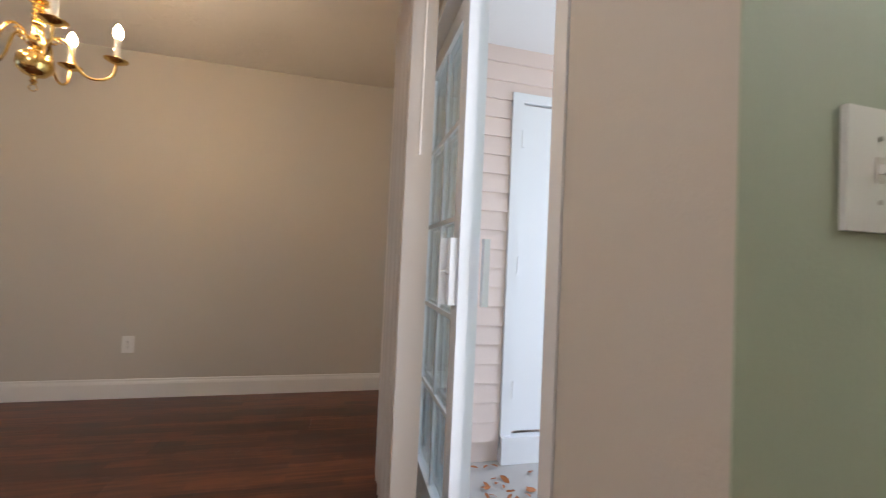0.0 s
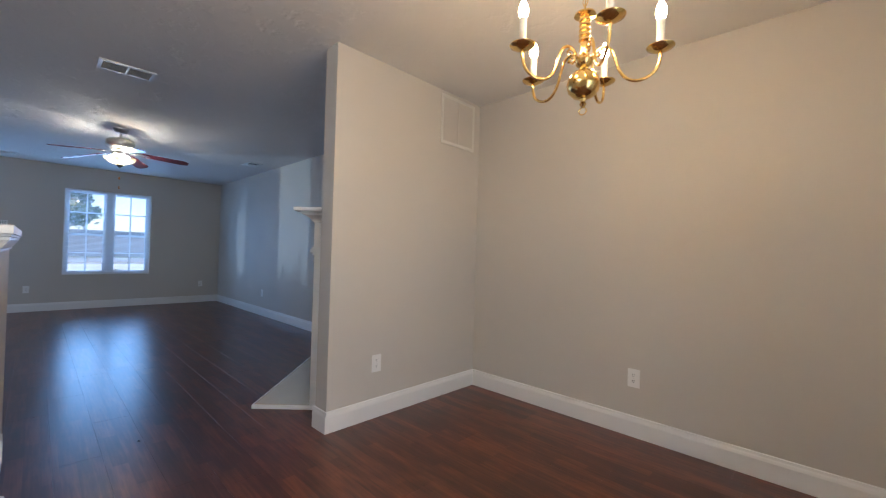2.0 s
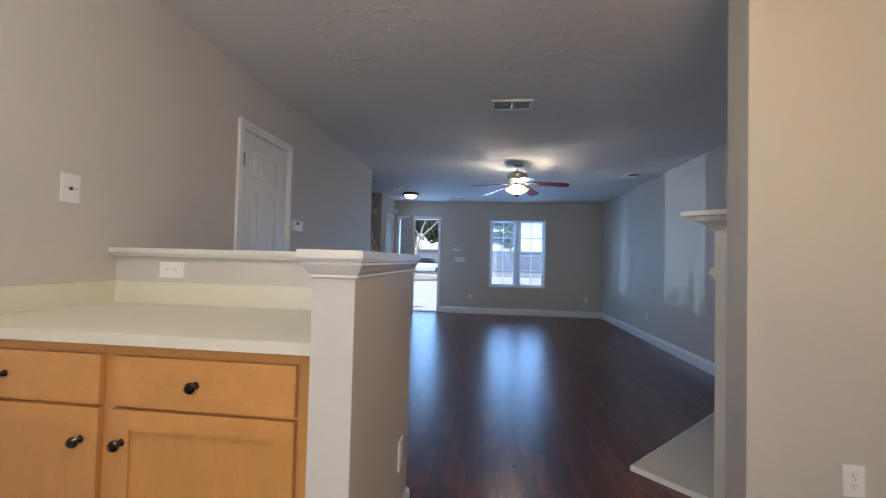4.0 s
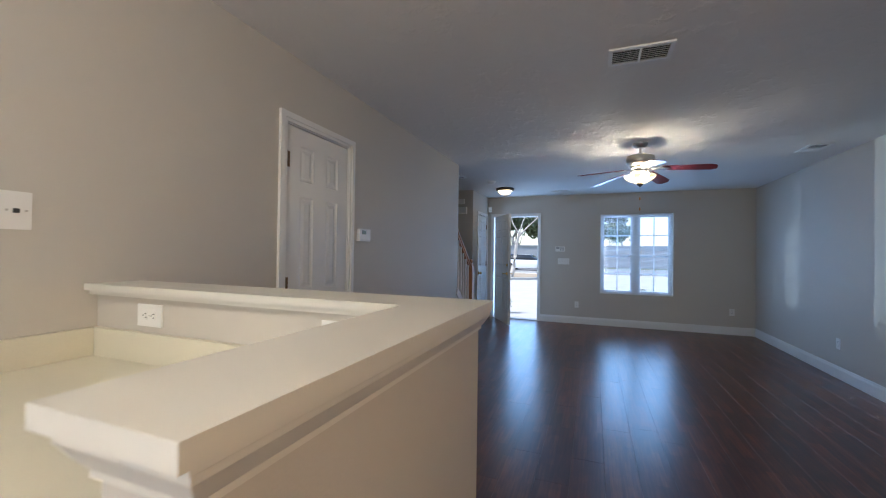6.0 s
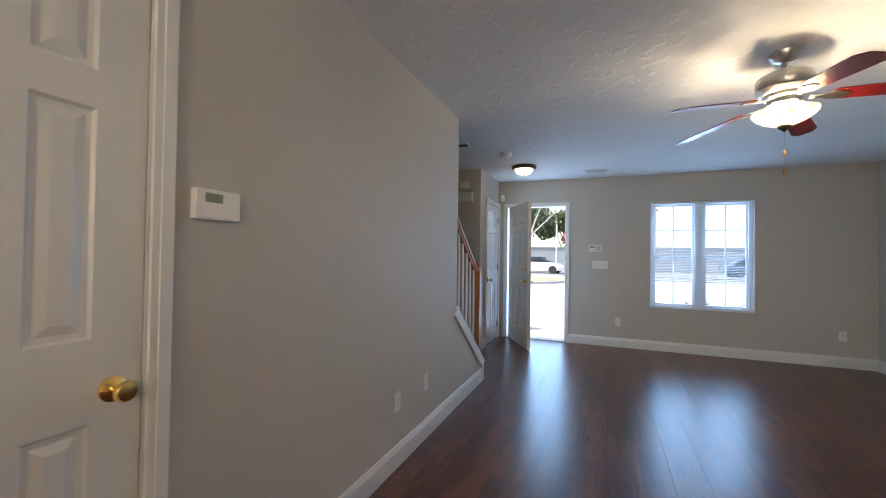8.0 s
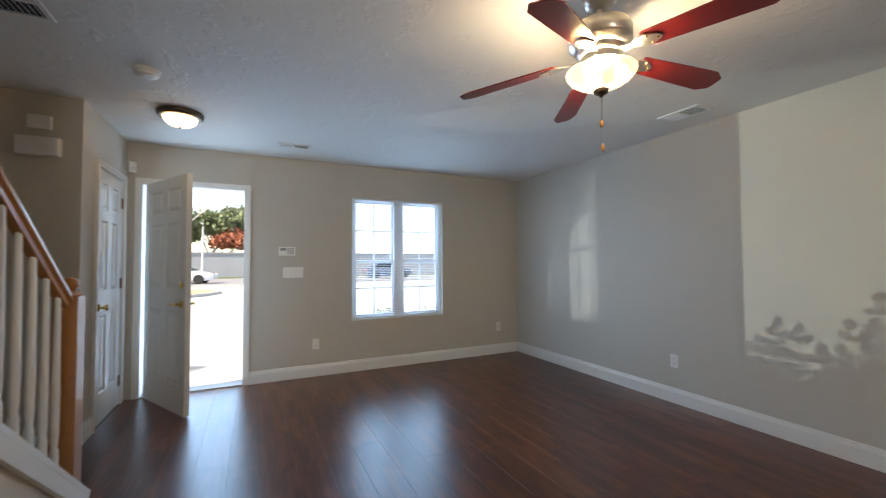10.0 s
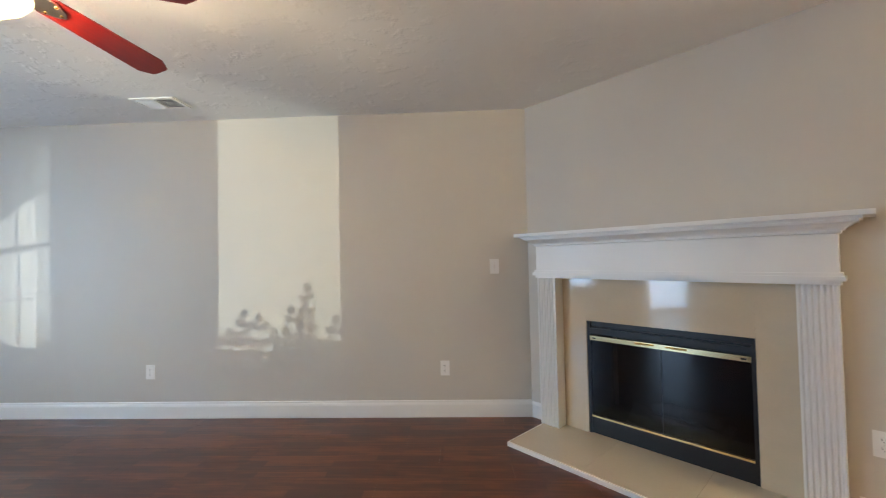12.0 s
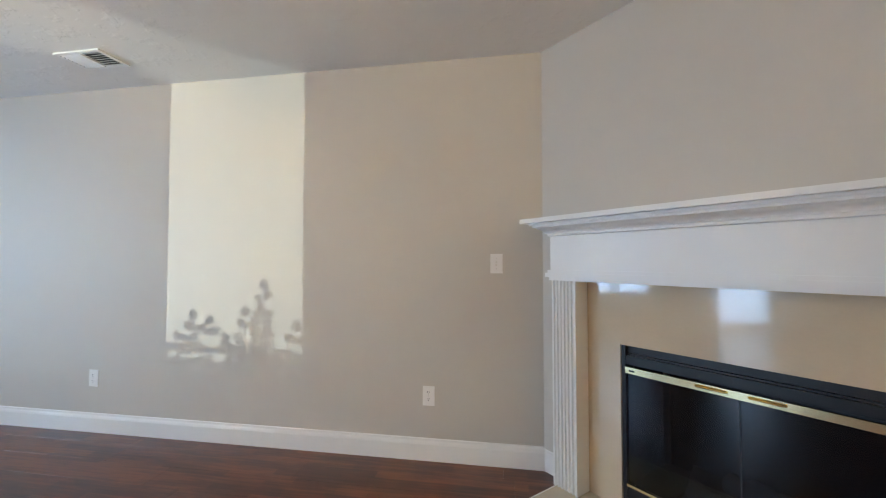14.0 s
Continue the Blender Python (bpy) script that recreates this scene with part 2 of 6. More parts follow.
def structure(name, bm, mat, label, smooth=False):
    return tagged(solid(name, bm, mat, smooth), label, kind="structure")


def thing(name, label, category, m=None, group="", kind=""):
    ob = new(name)
    ob.empty_display_size = 0.1
    if m is not None:
        ob.matrix_world = m
    return tagged(ob, label, category, group, kind)


def part(name, bm, mat, parent, label="", smooth=False):
    ob = solid(name, bm, mat, smooth)
    ob.parent = parent
    if label:
        ob["label"] = label
    return ob


def flat(x, y, z, face):
    """The pose of a thing fixed on a wall: its x to the right as one looks at it, its y into the wall, z up. face: the degrees the wall's front points to."""
    return pose(x, y, z, 0, 0, face + 90)


# ---- the plan ----
XEND = -6.93            # where the south wall stops at the stairs
YCL, XCL = -1.05, -8.87  # the cupboard block by the front door
FP = pose(-3.85, 2.79, 0, 0, 0, -45)   # the fireplace: x along its wall, -y into the room
DOOR_Y = (-0.92, -0.05)
WIN = (1.09, 2.28, 0.59, 2.055)
XK = 1.95               # the kitchen's far end
CDOOR = (-4.472, -3.865)
PDOOR = (-2.285, -1.575)
SLIDE = (0.80, 2.64, 2.06)


def wall(name, axis, a0, a1, b0, b1, openings, label, mat=None, ztop=ZC):
    """A wall along x or y from a0 to a1, b0 to b1 thick, with openings (from, to, sill, head) cut through it."""
    bm = bmesh.new()
    at = a0
    cols = []
    for o in sorted(openings):
        cols.append((at, o[0], None))
        cols.append((o[0], o[1], o))
        at = o[1]
    cols.append((at, a1, None))
    for c0, c1, o in cols:
        spans = [(0, ztop)] if o is None else [(0, o[2]), (o[3], ztop)]
        for z0, z1 in spans:
            if z1 - z0 > 1e-4 and c1 - c0 > 1e-4:
                if axis == "x":
                    box(bm, c0, c1, b0, b1, z0, z1)
                else:
                    box(bm, b0, b1, c0, c1, z0, z1)
    bmesh.ops.remove_doubles(bm, verts=bm.verts[:], dist=1e-5)
    return structure(name, bm, mat or M_WALL, label)


wall("wall_west", "y", -1.17, YN, XW - 0.143, XW, [(DOOR_Y[0] - 0.02, DOOR_Y[1] + 0.02, 0, 2.06), WIN], "greige painted front wall with door and window openings")
wall("wall_north", "x", XW - 0.143, XE + 0.145, YN, YN + 0.14, [], "long greige painted wall of living and dining room")
wall("wall_south", "x", XEND, XK + 0.12, YS - 0.12, YS, [(CDOOR[0] - 0.015, CDOOR[1] + 0.015, 0, 2.05), (PDOOR[0] - 0.015, PDOOR[1] + 0.015, 0, 2.05)], "greige painted wall with two white doors")
wall("wall_east", "y", 0.5226, YN, XE, XE + 0.145, [(SLIDE[0], SLIDE[1], 0, SLIDE[2])], "greige painted wall with a sliding patio door")
wall("wall_kitchen_east", "y", YS - 0.12, 0.52, XK, XK + 0.12, [], "sage green painted kitchen end wall", M_GREEN)
bm = bmesh.new()
box(bm, XE, XE + 0.145, 0.52, 0.5225, 0, ZC)
box(bm, XE + 0.1452, XK + 0.12, 0.52, 0.66, 0, ZC)
structure("wall_kitchen_north", bm, M_GREEN, "sage green painted kitchen wall")
wall("wall_stub", "y", 2.05, YN, -3.11, -2.975, [], "greige wall stub between dining area and fireplace")
wall("wall_cupboard_front", "x", XW, XCL, YCL - 0.12, YCL, [(-9.855, -9.185, 0, 2.05)], "greige wall of the cupboard by the front door")
wall("wall_cupboard_side", "y", -1.80, YCL - 0.12, XCL - 0.12, XCL, [], "greige wall at the foot of the stairs")
wall("wall_stairs", "x", XCL - 0.12, -4.0, -1.92, -1.80, [], "greige wall beside the stairs")
wall("wall_stairs_end", "y", -1.80, YS - 0.12, -4.0, -3.88, [], "greige wall closing the stairs")
bm = bmesh.new()
box(bm, XW - 0.14, XE + 0.14, -1.92, YN + 0.14, ZC, ZC + 0.14)
# kitchen part is 0.5 thick: unseen height added to block the sun
box(bm, XE + 0.14, XK + 0.12, -0.79, 0.66, ZC, ZC + 0.5)
structure("ceiling", bm, M_CEIL, "off-white stomped texture ceiling")
bm = bmesh.new()
box(bm, XW - 0.14, XE + 0.14, -1.92, YN + 0.14, -0.15, -0.011)
box(bm, XE + 0.14, XK + 0.12, -0.79, 0.66, -0.15, -0.011)
floor = structure("floor", bm, M_DARK, "dark red-brown laminate board floor")

# the slanted wall over the fireplace, with the fire's opening
bm = bmesh.new()
prism(bm, [(-0.95, 0), (-0.467, 0), (-0.467, 0.80), (0.467, 0.80), (0.467, 0), (1.046, 0), (1.046, ZC), (-0.95, ZC)], -0.10, 0, FP @ pose(0, 0, 0, 90, 0, 0))
structure("wall_fireplace", bm, M_WALL, "slanted greige wall behind the fireplace")

# ---- trim ----
def skirting(name, outline_len, m, label="white painted skirting board with a moulded top"):
    """A board along local x from 0 to its length, its back on y = 0, its face to -y."""
    bm = bmesh.new()
    prof = [(0, 0), (-0.014, 0), (-0.014, 0.096), (-0.011, 0.108), (-0.0075, 0.116), (-0.006, 0.128), (0, 0.132)]
    ends = []
    for x in (0, outline_len):
        ends.append([bm.verts.new(m @ Vector((x, y - 0.0005, z + 0.001))) for y, z in prof])
    n = len(prof)
    for i in range(n):
        bm.faces.new((ends[0][i], ends[0][(i + 1) % n], ends[1][(i + 1) % n], ends[1][i]))
    bm.faces.new(ends[0])
    bm.faces.new(ends[1][::-1])
    return structure(name, bm, M_TRIM, label)


def run(name, a, b):
    """Skirting on the wall from a to b, the room on the right hand as one goes."""
    a, b = Vector((*a, 0)), Vector((*b, 0))
    way = b - a
    skirting(name, way.length, Matrix.Translation(a) @ pose(0, 0, 0, 0, 0, math.degrees(math.atan2(way.y, way.x))))


run("baseboard_west", (XW, DOOR_Y[1] + 0.06), (XW, YN))
run("baseboard_north", (XW, YN), (-4.515, YN))
run("baseboard_slant_left", (-4.515, YN), (-4.43, YN - 0.085))
run("baseboard_slant_right", (-3.268, 2.208), (-3.11, 2.05))
run("baseboard_stub_end", (-3.124, 2.05), (-2.961, 2.05))
run("baseboard_stub", (-2.975, 2.05), (-2.975, YN))
run("baseboard_dining", (-2.975, YN), (XE, YN))
run("baseboard_east", (XE, YN), (XE, SLIDE[1] + 0.06))
run("baseboard_east_near", (XE, SLIDE[0] - 0.01), (XE, 0.506))
run("baseboard_kitchen", (XE - 0.014, 0.52), (XK, 0.52))
run("baseboard_south_far", (CDOOR[0] - 0.06, YS), (-7.70, YS))
run("baseboard_south_mid", (-3.075, YS), (CDOOR[1] + 0.06, YS))
run("baseboard_south_near", (XK, YS), (PDOOR[1] + 0.06, YS))
run("baseboard_cupboard", (XCL, YCL), (-9.16, YCL))
run("baseboard_cupboard_side", (XCL, -1.80), (XCL, YCL))


def frame_round(name, w, h, m, label, depth=0.13, face=0.057):
    """Jambs and moulded casing round a door opening w wide and h high; m: x along the wall from one jamb, -y to the room."""
    root = structure(name, bmesh.new(), M_TRIM, label)
    root.matrix_world = m

    def piece(nm, boxes):
        bm = bmesh.new()
        for b in boxes:
            box(bm, *b)
        soften(bm, 0.003, 2)
        part(nm, bm, M_TRIM, root)

    piece("jamb", [(-0.014, 0, 0.001, depth, 0.001, h)])
    piece("jamb", [(w, w + 0.014, 0.001, depth, 0.001, h)])
    piece("head_jamb", [(-0.014, w + 0.014, 0.001, depth, h + 0.0005, h + 0.0145)])
    for x0, x1, nm in ((-face - 0.004, -0.006, "casing"), (w + 0.006, w + face + 0.004, "casing")):
        mid = x0 + (x1 - x0) * (0.62 if x0 < 0 else 0.38)
        if x0 < 0:
            piece(nm, [(x0, mid, -0.018, -0.0004, 0.001, h + face + 0.004), (mid, x1, -0.012, -0.0004, 0.001, h + 0.006)])
        else:
            piece(nm, [(mid, x1, -0.018, -0.0004, 0.001, h + face + 0.004), (x0, mid, -0.012, -0.0004, 0.001, h + 0.006)])
    piece("head_casing", [(-face * 0.62, w + face * 0.62, -0.0178, -0.0004, h + 0.026, h + face + 0.0035), (-0.02, w + 0.02, -0.0118, -0.0004, h + 0.0065, h + 0.026)])
    return root


def panel_door(name, w, h, m, label, knob="knob", knob_side=1, hinges=True, hinge_mat=None, thick=0.036, hinge_out=-1):
    """A six-panel door: x across from 0 to w, its faces at y = 0 and thick, local z up."""
    root = thing(name, label, "door", m)
    bm = bmesh.new()
    st, mid = 0.114, 0.120
    cols = [(st, (w - mid) / 2), ((w + mid) / 2, w - st)]
    rows = [(0.24, 0.86), (1.063, 1.625), (1.717, 1.928)]
    xs = [0, cols[0][0], cols[0][1], cols[1][0], cols[1][1], w]
    zs = [0.008] + [z for r in rows for z in r] + [h]
    # faces laid out as a grid, the panels sunk with a bevelled border and a raised field
    for side, y in ((-1, 0.0), (1, thick)):
        for i in range(len(xs) - 1):
            for j in range(len(zs) - 1):
                x0, x1, z0, z1 = xs[i], xs[i + 1], zs[j], zs[j + 1]
                ring = lambda d, dy: [bm.verts.new((xx, y - side * dy, zz)) for xx, zz in ((x0 + d, z0 + d), (x1 - d, z0 + d), (x1 - d, z1 - d), (x0 + d, z1 - d))]
                if i in (1, 3) and j in (1, 3, 5):
                    loops = [ring(0, 0), ring(0.008, 0.007), ring(0.020, 0.009), ring(0.042, 0.002), ring(0.046, 0.002)]
                    for a, b in zip(loops, loops[1:]):
                        for k in range(4):
                            bm.faces.new((a[k], a[(k + 1) % 4], b[(k + 1) % 4], b[k]))
                    bm.faces.new(loops[-1])
                else:
                    bm.faces.new(ring(0, 0))
    for x0, x1, z0, z1 in ((0, 0, zs[0], h), (w, w, zs[0], h)):
        bm.faces.new([bm.verts.new(c) for c in ((x0, 0, z0), (x0, thick, z0), (x0, thick, z1), (x0, 0, z1))])
    for z in (zs[0], h):
        bm.faces.new([bm.verts.new(c) for c in ((0, 0, z), (w, 0, z), (w, thick, z), (0, thick, z))])
    bmesh.ops.remove_doubles(bm, verts=bm.verts[:], dist=1e-5)
    part("leaf", bm, M_DOOR, root)
    kx = w - 0.065 if knob_side > 0 else 0.065
    for s, y in ((-1, 0), (1, thick)):
        bm = bmesh.new()
        turn = pose(kx, y, 0.93, 90 if s < 0 else -90, 0, 0)
        if knob == "knob":
            lathe(bm, [(0.032, 0), (0.032, 0.004), (0.026, 0.008), (0.011, 0.014), (0.010, 0.030), (0.018, 0.036), (0.026, 0.046), (0.027, 0.054), (0.022, 0.062), (0.008, 0.065)], 20, turn)
        else:
            lathe(bm, [(0.031, 0), (0.031, 0.006), (0.025, 0.010), (0.011, 0.014), (0.010, 0.050), (0.012, 0.054)], 18, turn)
            box(bm, kx - (0.11 if knob_side > 0 else -0.01), kx + (0.01 if knob_side > 0 else 0.11), y + s * 0.040, y + s * 0.053, 0.920, 0.940)
        part("knob" if knob == "knob" else "lever_handle", bm, M_BRASS, root, "polished brass", True)
        if knob == "lever":
            bm = bmesh.new()
            lathe(bm, [(0.029, 0), (0.029, 0.008), (0.02, 0.014), (0.006, 0.016)], 18, pose(kx, y, 1.09, 90 if s < 0 else -90, 0, 0))
            part("deadbolt", bm, M_BRASS, root, "polished brass", True)
    if hinges:
        hx = -0.002 if knob_side > 0 else w + 0.002
        for z in (0.22, 1.10, 1.83):
            bm = bmesh.new()
            hy = -0.004 if hinge_out < 0 else thick + 0.004
            lathe(bm, [(0.0055, z - 0.048), (0.007, z - 0.045), (0.007, z + 0.045), (0.0055, z + 0.048)], 10, pose(hx, hy, 0))
            y0, y1 = (hy, hy + 0.003) if hinge_out < 0 else (hy - 0.003, hy)
            box(bm, min(hx, hx + (0.026 if knob_side > 0 else -0.026)), max(hx, hx + (0.026 if knob_side > 0 else -0.026)), y0, y1, z - 0.045, z + 0.045)
            part("hinge", bm, hinge_mat or M_ANTIQUE, root, "tarnished brass", True)
    return root


# closet door in the south wall: seen from the room, its hinges on the kitchen side
frame_round("door_frame_closet", CDOOR[1] - CDOOR[0], 2.035, pose(CDOOR[1], YS, 0, 0, 0, 180), "white moulded door casing")
panel_door("closet_door", CDOOR[1] - CDOOR[0] - 0.008, 2.03, pose(CDOOR[1] - 0.004, YS - 0.004, 0, 0, 0, 180), "closed white six-panel door with brass knob", knob_side=1)
frame_round("door_frame_pantry", PDOOR[1] - PDOOR[0], 2.035, pose(PDOOR[1], YS, 0, 0, 0, 180), "white moulded door casing beside the counter", face=0.075)
panel_door("pantry_door", PDOOR[1] - PDOOR[0] - 0.008, 2.03, pose(PDOOR[1] - 0.004, YS - 0.004, 0, 0, 0, 180), "closed white six-panel pantry door", knob_side=-1)
# cupboard by the front door
frame_round("door_frame_cupboard", 0.64, 2.035, pose(-9.20, YCL, 0, 0, 0, 180), "white moulded door casing", face=0.05)
panel_door("cupboard_door", 0.632, 2.03, pose(-9.204, YCL - 0.004, 0, 0, 0, 180), "closed white six-panel cupboard door", knob_side=-1)
# front door, opened into the room
frame_round("door_frame_front", DOOR_Y[1] - DOOR_Y[0], 2.04, pose(XW, DOOR_Y[0], 0, 0, 0, 90), "white moulded front door casing", depth=0.142)
panel_door("front_door", 0.86, 2.03, pose(XW + 0.03, DOOR_Y[0] + 0.03, 0.004, 0, 0, 29.5) , "white six-panel front door standing open into the room", knob="lever", hinge_mat=M_STEEL, thick=0.044, hinge_out=1)
bm = bmesh.new()
box(bm, XW - 0.15, XW + 0.012, DOOR_Y[0] + 0.001, DOOR_Y[1] - 0.001, -0.010, 0.012)
soften(bm, 0.004, 2)
structure("door_threshold", bm, M_STEEL, "metal door sill of the front door")


# ---- front window: two sash windows side by side ----
M_VINYL = material("white_vinyl", (0.78, 0.79, 0.80), 0.4, vary=0.01)


def front_window():
    root = tagged(new("window_1"), "white vinyl twin sash window with grilles", kind="structure")
    y0, y1, z0, z1 = WIN
    root.matrix_world = pose(XW - 0.09, 0, 0)

    def bar(name, a, b, c, d, t0=-0.03, t1=0.03, parent=root, s=0.003):
        bm = bmesh.new()
        box(bm, t0, t1, a, b, c, d)
        soften(bm, s, 1)
        return part(name, bm, M_VINYL, parent)

    ym = (y0 + y1) / 2
    bar("window_frame", y0 + 0.001, y0 + 0.045, z0 + 0.03, z1 - 0.001)
    bar("window_frame", y1 - 0.045, y1 - 0.001, z0 + 0.03, z1 - 0.001)
    bar("window_frame", y0 + 0.001, y1 - 0.001, z0 + 0.001, z0 + 0.03)
    bar("window_frame", y0 + 0.045, y1 - 0.045, z1 - 0.030, z1 - 0.001)
    bar("mullion", ym - 0.055, ym + 0.055, z0 + 0.03, z1 - 0.03, -0.035, 0.035)
    for a, b in ((y0 + 0.045, ym - 0.055), (ym + 0.055, y1 - 0.045)):
        zm = 1.285
        for c, d, t in ((z0 + 0.03, zm + 0.018, 0.0), (zm - 0.018, z1 - 0.03, -0.022)):
            sash = tagged(new("sash"))
            sash.parent = root
            f = 0.026
            for nm, aa, bb, cc, dd in (("stile", a, a + f, c, d), ("stile", b - f, b, c, d), ("rail", a + f, b - f, c, c + f + 0.008), ("rail", a + f, b - f, d - f - 0.004, d)):
                bar(nm, aa, bb, cc, dd, t, t + 0.02, sash, 0.002)
            am, cm = (a + b) / 2, (c + d) / 2 + (0.0 if t == 0 else 0.02)
            bar("grille", am - 0.010, am + 0.010, c + f, d - f, t + 0.006, t + 0.014, sash, 0.001)
            bar("grille", a + f, b - f, cm - 0.010, cm + 0.010, t + 0.005, t + 0.013, sash, 0.001)
            bm = bmesh.new()
            box(bm, t + 0.008, t + 0.012, a + f, b - f, c + f, d - f)
            pane = part("pane", bm, M_GLASS, sash)
            pane.visible_shadow = False
        bm = bmesh.new()
        box(bm, 0.02, 0.034, (a + b) / 2 - 0.03, (a + b) / 2 + 0.03, zm + 0.012, zm + 0.026)
        soften(bm, 0.003, 1)
        part("sash_lock", bm, M_VINYL, root)
    # sill board of the reveal
    bm = bmesh.new()
    box(bm, 0.032, 0.097, y0 + 0.001, y1 - 0.001, z0 + 0.001, z0 + 0.014)
    soften(bm, 0.003, 1)
    part("window_sill", bm, M_TRIM, root)


front_window()


def mini_blind(ya, yb, label):
    """An open mini blind in the window's reveal: head rail, thin level slats, bottom rail, cords and wand."""
    root = thing("mini_blind", label, "blind", pose(XW - 0.028, ya, 0), "blinds of the front window")
    w, z0, z1 = yb - ya, WIN[2], WIN[3]
    bm = bmesh.new()
    box(bm, -0.016, 0.016, 0, w, z1 - 0.026, z1 - 0.002)
    soften(bm, 0.002, 1)
    part("head_rail", bm, M_VINYL, root)
    bm = bmesh.new()
    box(bm, -0.012, 0.012, 0, w, z0 + 0.018, z0 + 0.032)
    soften(bm, 0.003, 1)
    part("bottom_rail", bm, M_VINYL, root)
    verts, faces = [], []
    z = z0 + 0.045
    while z < z1 - 0.035:
        k = len(verts)
        sag = 0.0012
        for y in (0.003, w - 0.003):
            verts += [(-0.012, y, z - sag), (0, y, z + sag), (0.012, y, z - sag), (0.012, y, z - sag - 0.0006), (0, y, z + sag - 0.0006), (-0.012, y, z - sag - 0.0006)]
        faces += [(k, k + 1, k + 7, k + 6), (k + 1, k + 2, k + 8, k + 7), (k + 5, k + 11, k + 10, k + 4), (k + 4, k + 10, k + 9, k + 3), (k + 2, k + 3, k + 9, k + 8), (k, k + 6, k + 11, k + 5)]
        z += 0.0215
    me = bpy.data.meshes.new("slats")
    me.from_pydata(verts, [], faces)
    me.materials.append(M_VINYL)
    ob = new("slats", me)
    ob.parent = root
    ob["kind"] = "stuff"
    for y in (0.12, w - 0.12):
        bm = bmesh.new()
        tube(bm, [(0, y, z0 + 0.03), (0, y, z1 - 0.02)], 0.0009, 5)
        part("cord", bm, M_VINYL, root)
    bm = bmesh.new()
    tube(bm, [(0.018, 0.06, z1 - 0.03), (0.020, 0.06, z1 - 0.65)], 0.0035, 6)
    part("wand", bm, M_VINYL, root)


mini_blind(WIN[0] + 0.006, WIN[1] - 0.006, "white mini blind with level open slats in the window")


# ---- fireplace ----
M_MARBLE = material("cream_marble", (0.62, 0.51, 0.37), 0.10, vary=0.07, scale=5, grain=0.03, grain_scale=60, coat=0.5, stretch=(1, 1, 1.6))
M_HEARTH = material("cream_hearth_marble", (0.62, 0.55, 0.43), 0.09, vary=0.06, scale=4, grain=0.03, grain_scale=60, coat=0.5)
M_BLACK = material("black_steel", (0.012, 0.013, 0.016), 0.32, vary=0.1, spec=0.4)
M_SOOT = material("sooty_firebrick", (0.09, 0.082, 0.078), 0.85, vary=0.25, scale=9, bump=0.3, bump_scale=40)
M_PALEBRASS = material("pale_polished_brass", (0.80, 0.67, 0.38), 0.2, 1.0, vary=0.06, scale=8, rough_vary=0.06)
M_LOG = material("charred_log", (0.15, 0.115, 0.09), 0.9, vary=0.4, scale=14, bump=0.8, bump_scale=30)


def tinted_glass():
    mat = bpy.data.materials.new("smoked_fire_glass")
    mat.use_nodes = True
    n, l = mat.node_tree.nodes, mat.node_tree.links
    n.remove(n["Principled BSDF"])
    clear = n.new("ShaderNodeBsdfTransparent")
    clear.inputs[0].default_value = (0.36, 0.38, 0.42, 1)
    gloss = n.new("ShaderNodeBsdfGlossy")
    gloss.inputs["Roughness"].default_value = 0.02
    fr = schlick(n, l)
    mix = n.new("ShaderNodeMixShader")
    for a, b in ((fr, mix.inputs[0]), (clear.outputs[0], mix.inputs[1]), (gloss.outputs[0], mix.inputs[2]), (mix.outputs[0], n["Material Output"].inputs[0])):
        l.new(a, b)
    return mat


M_SMOKED = tinted_glass()


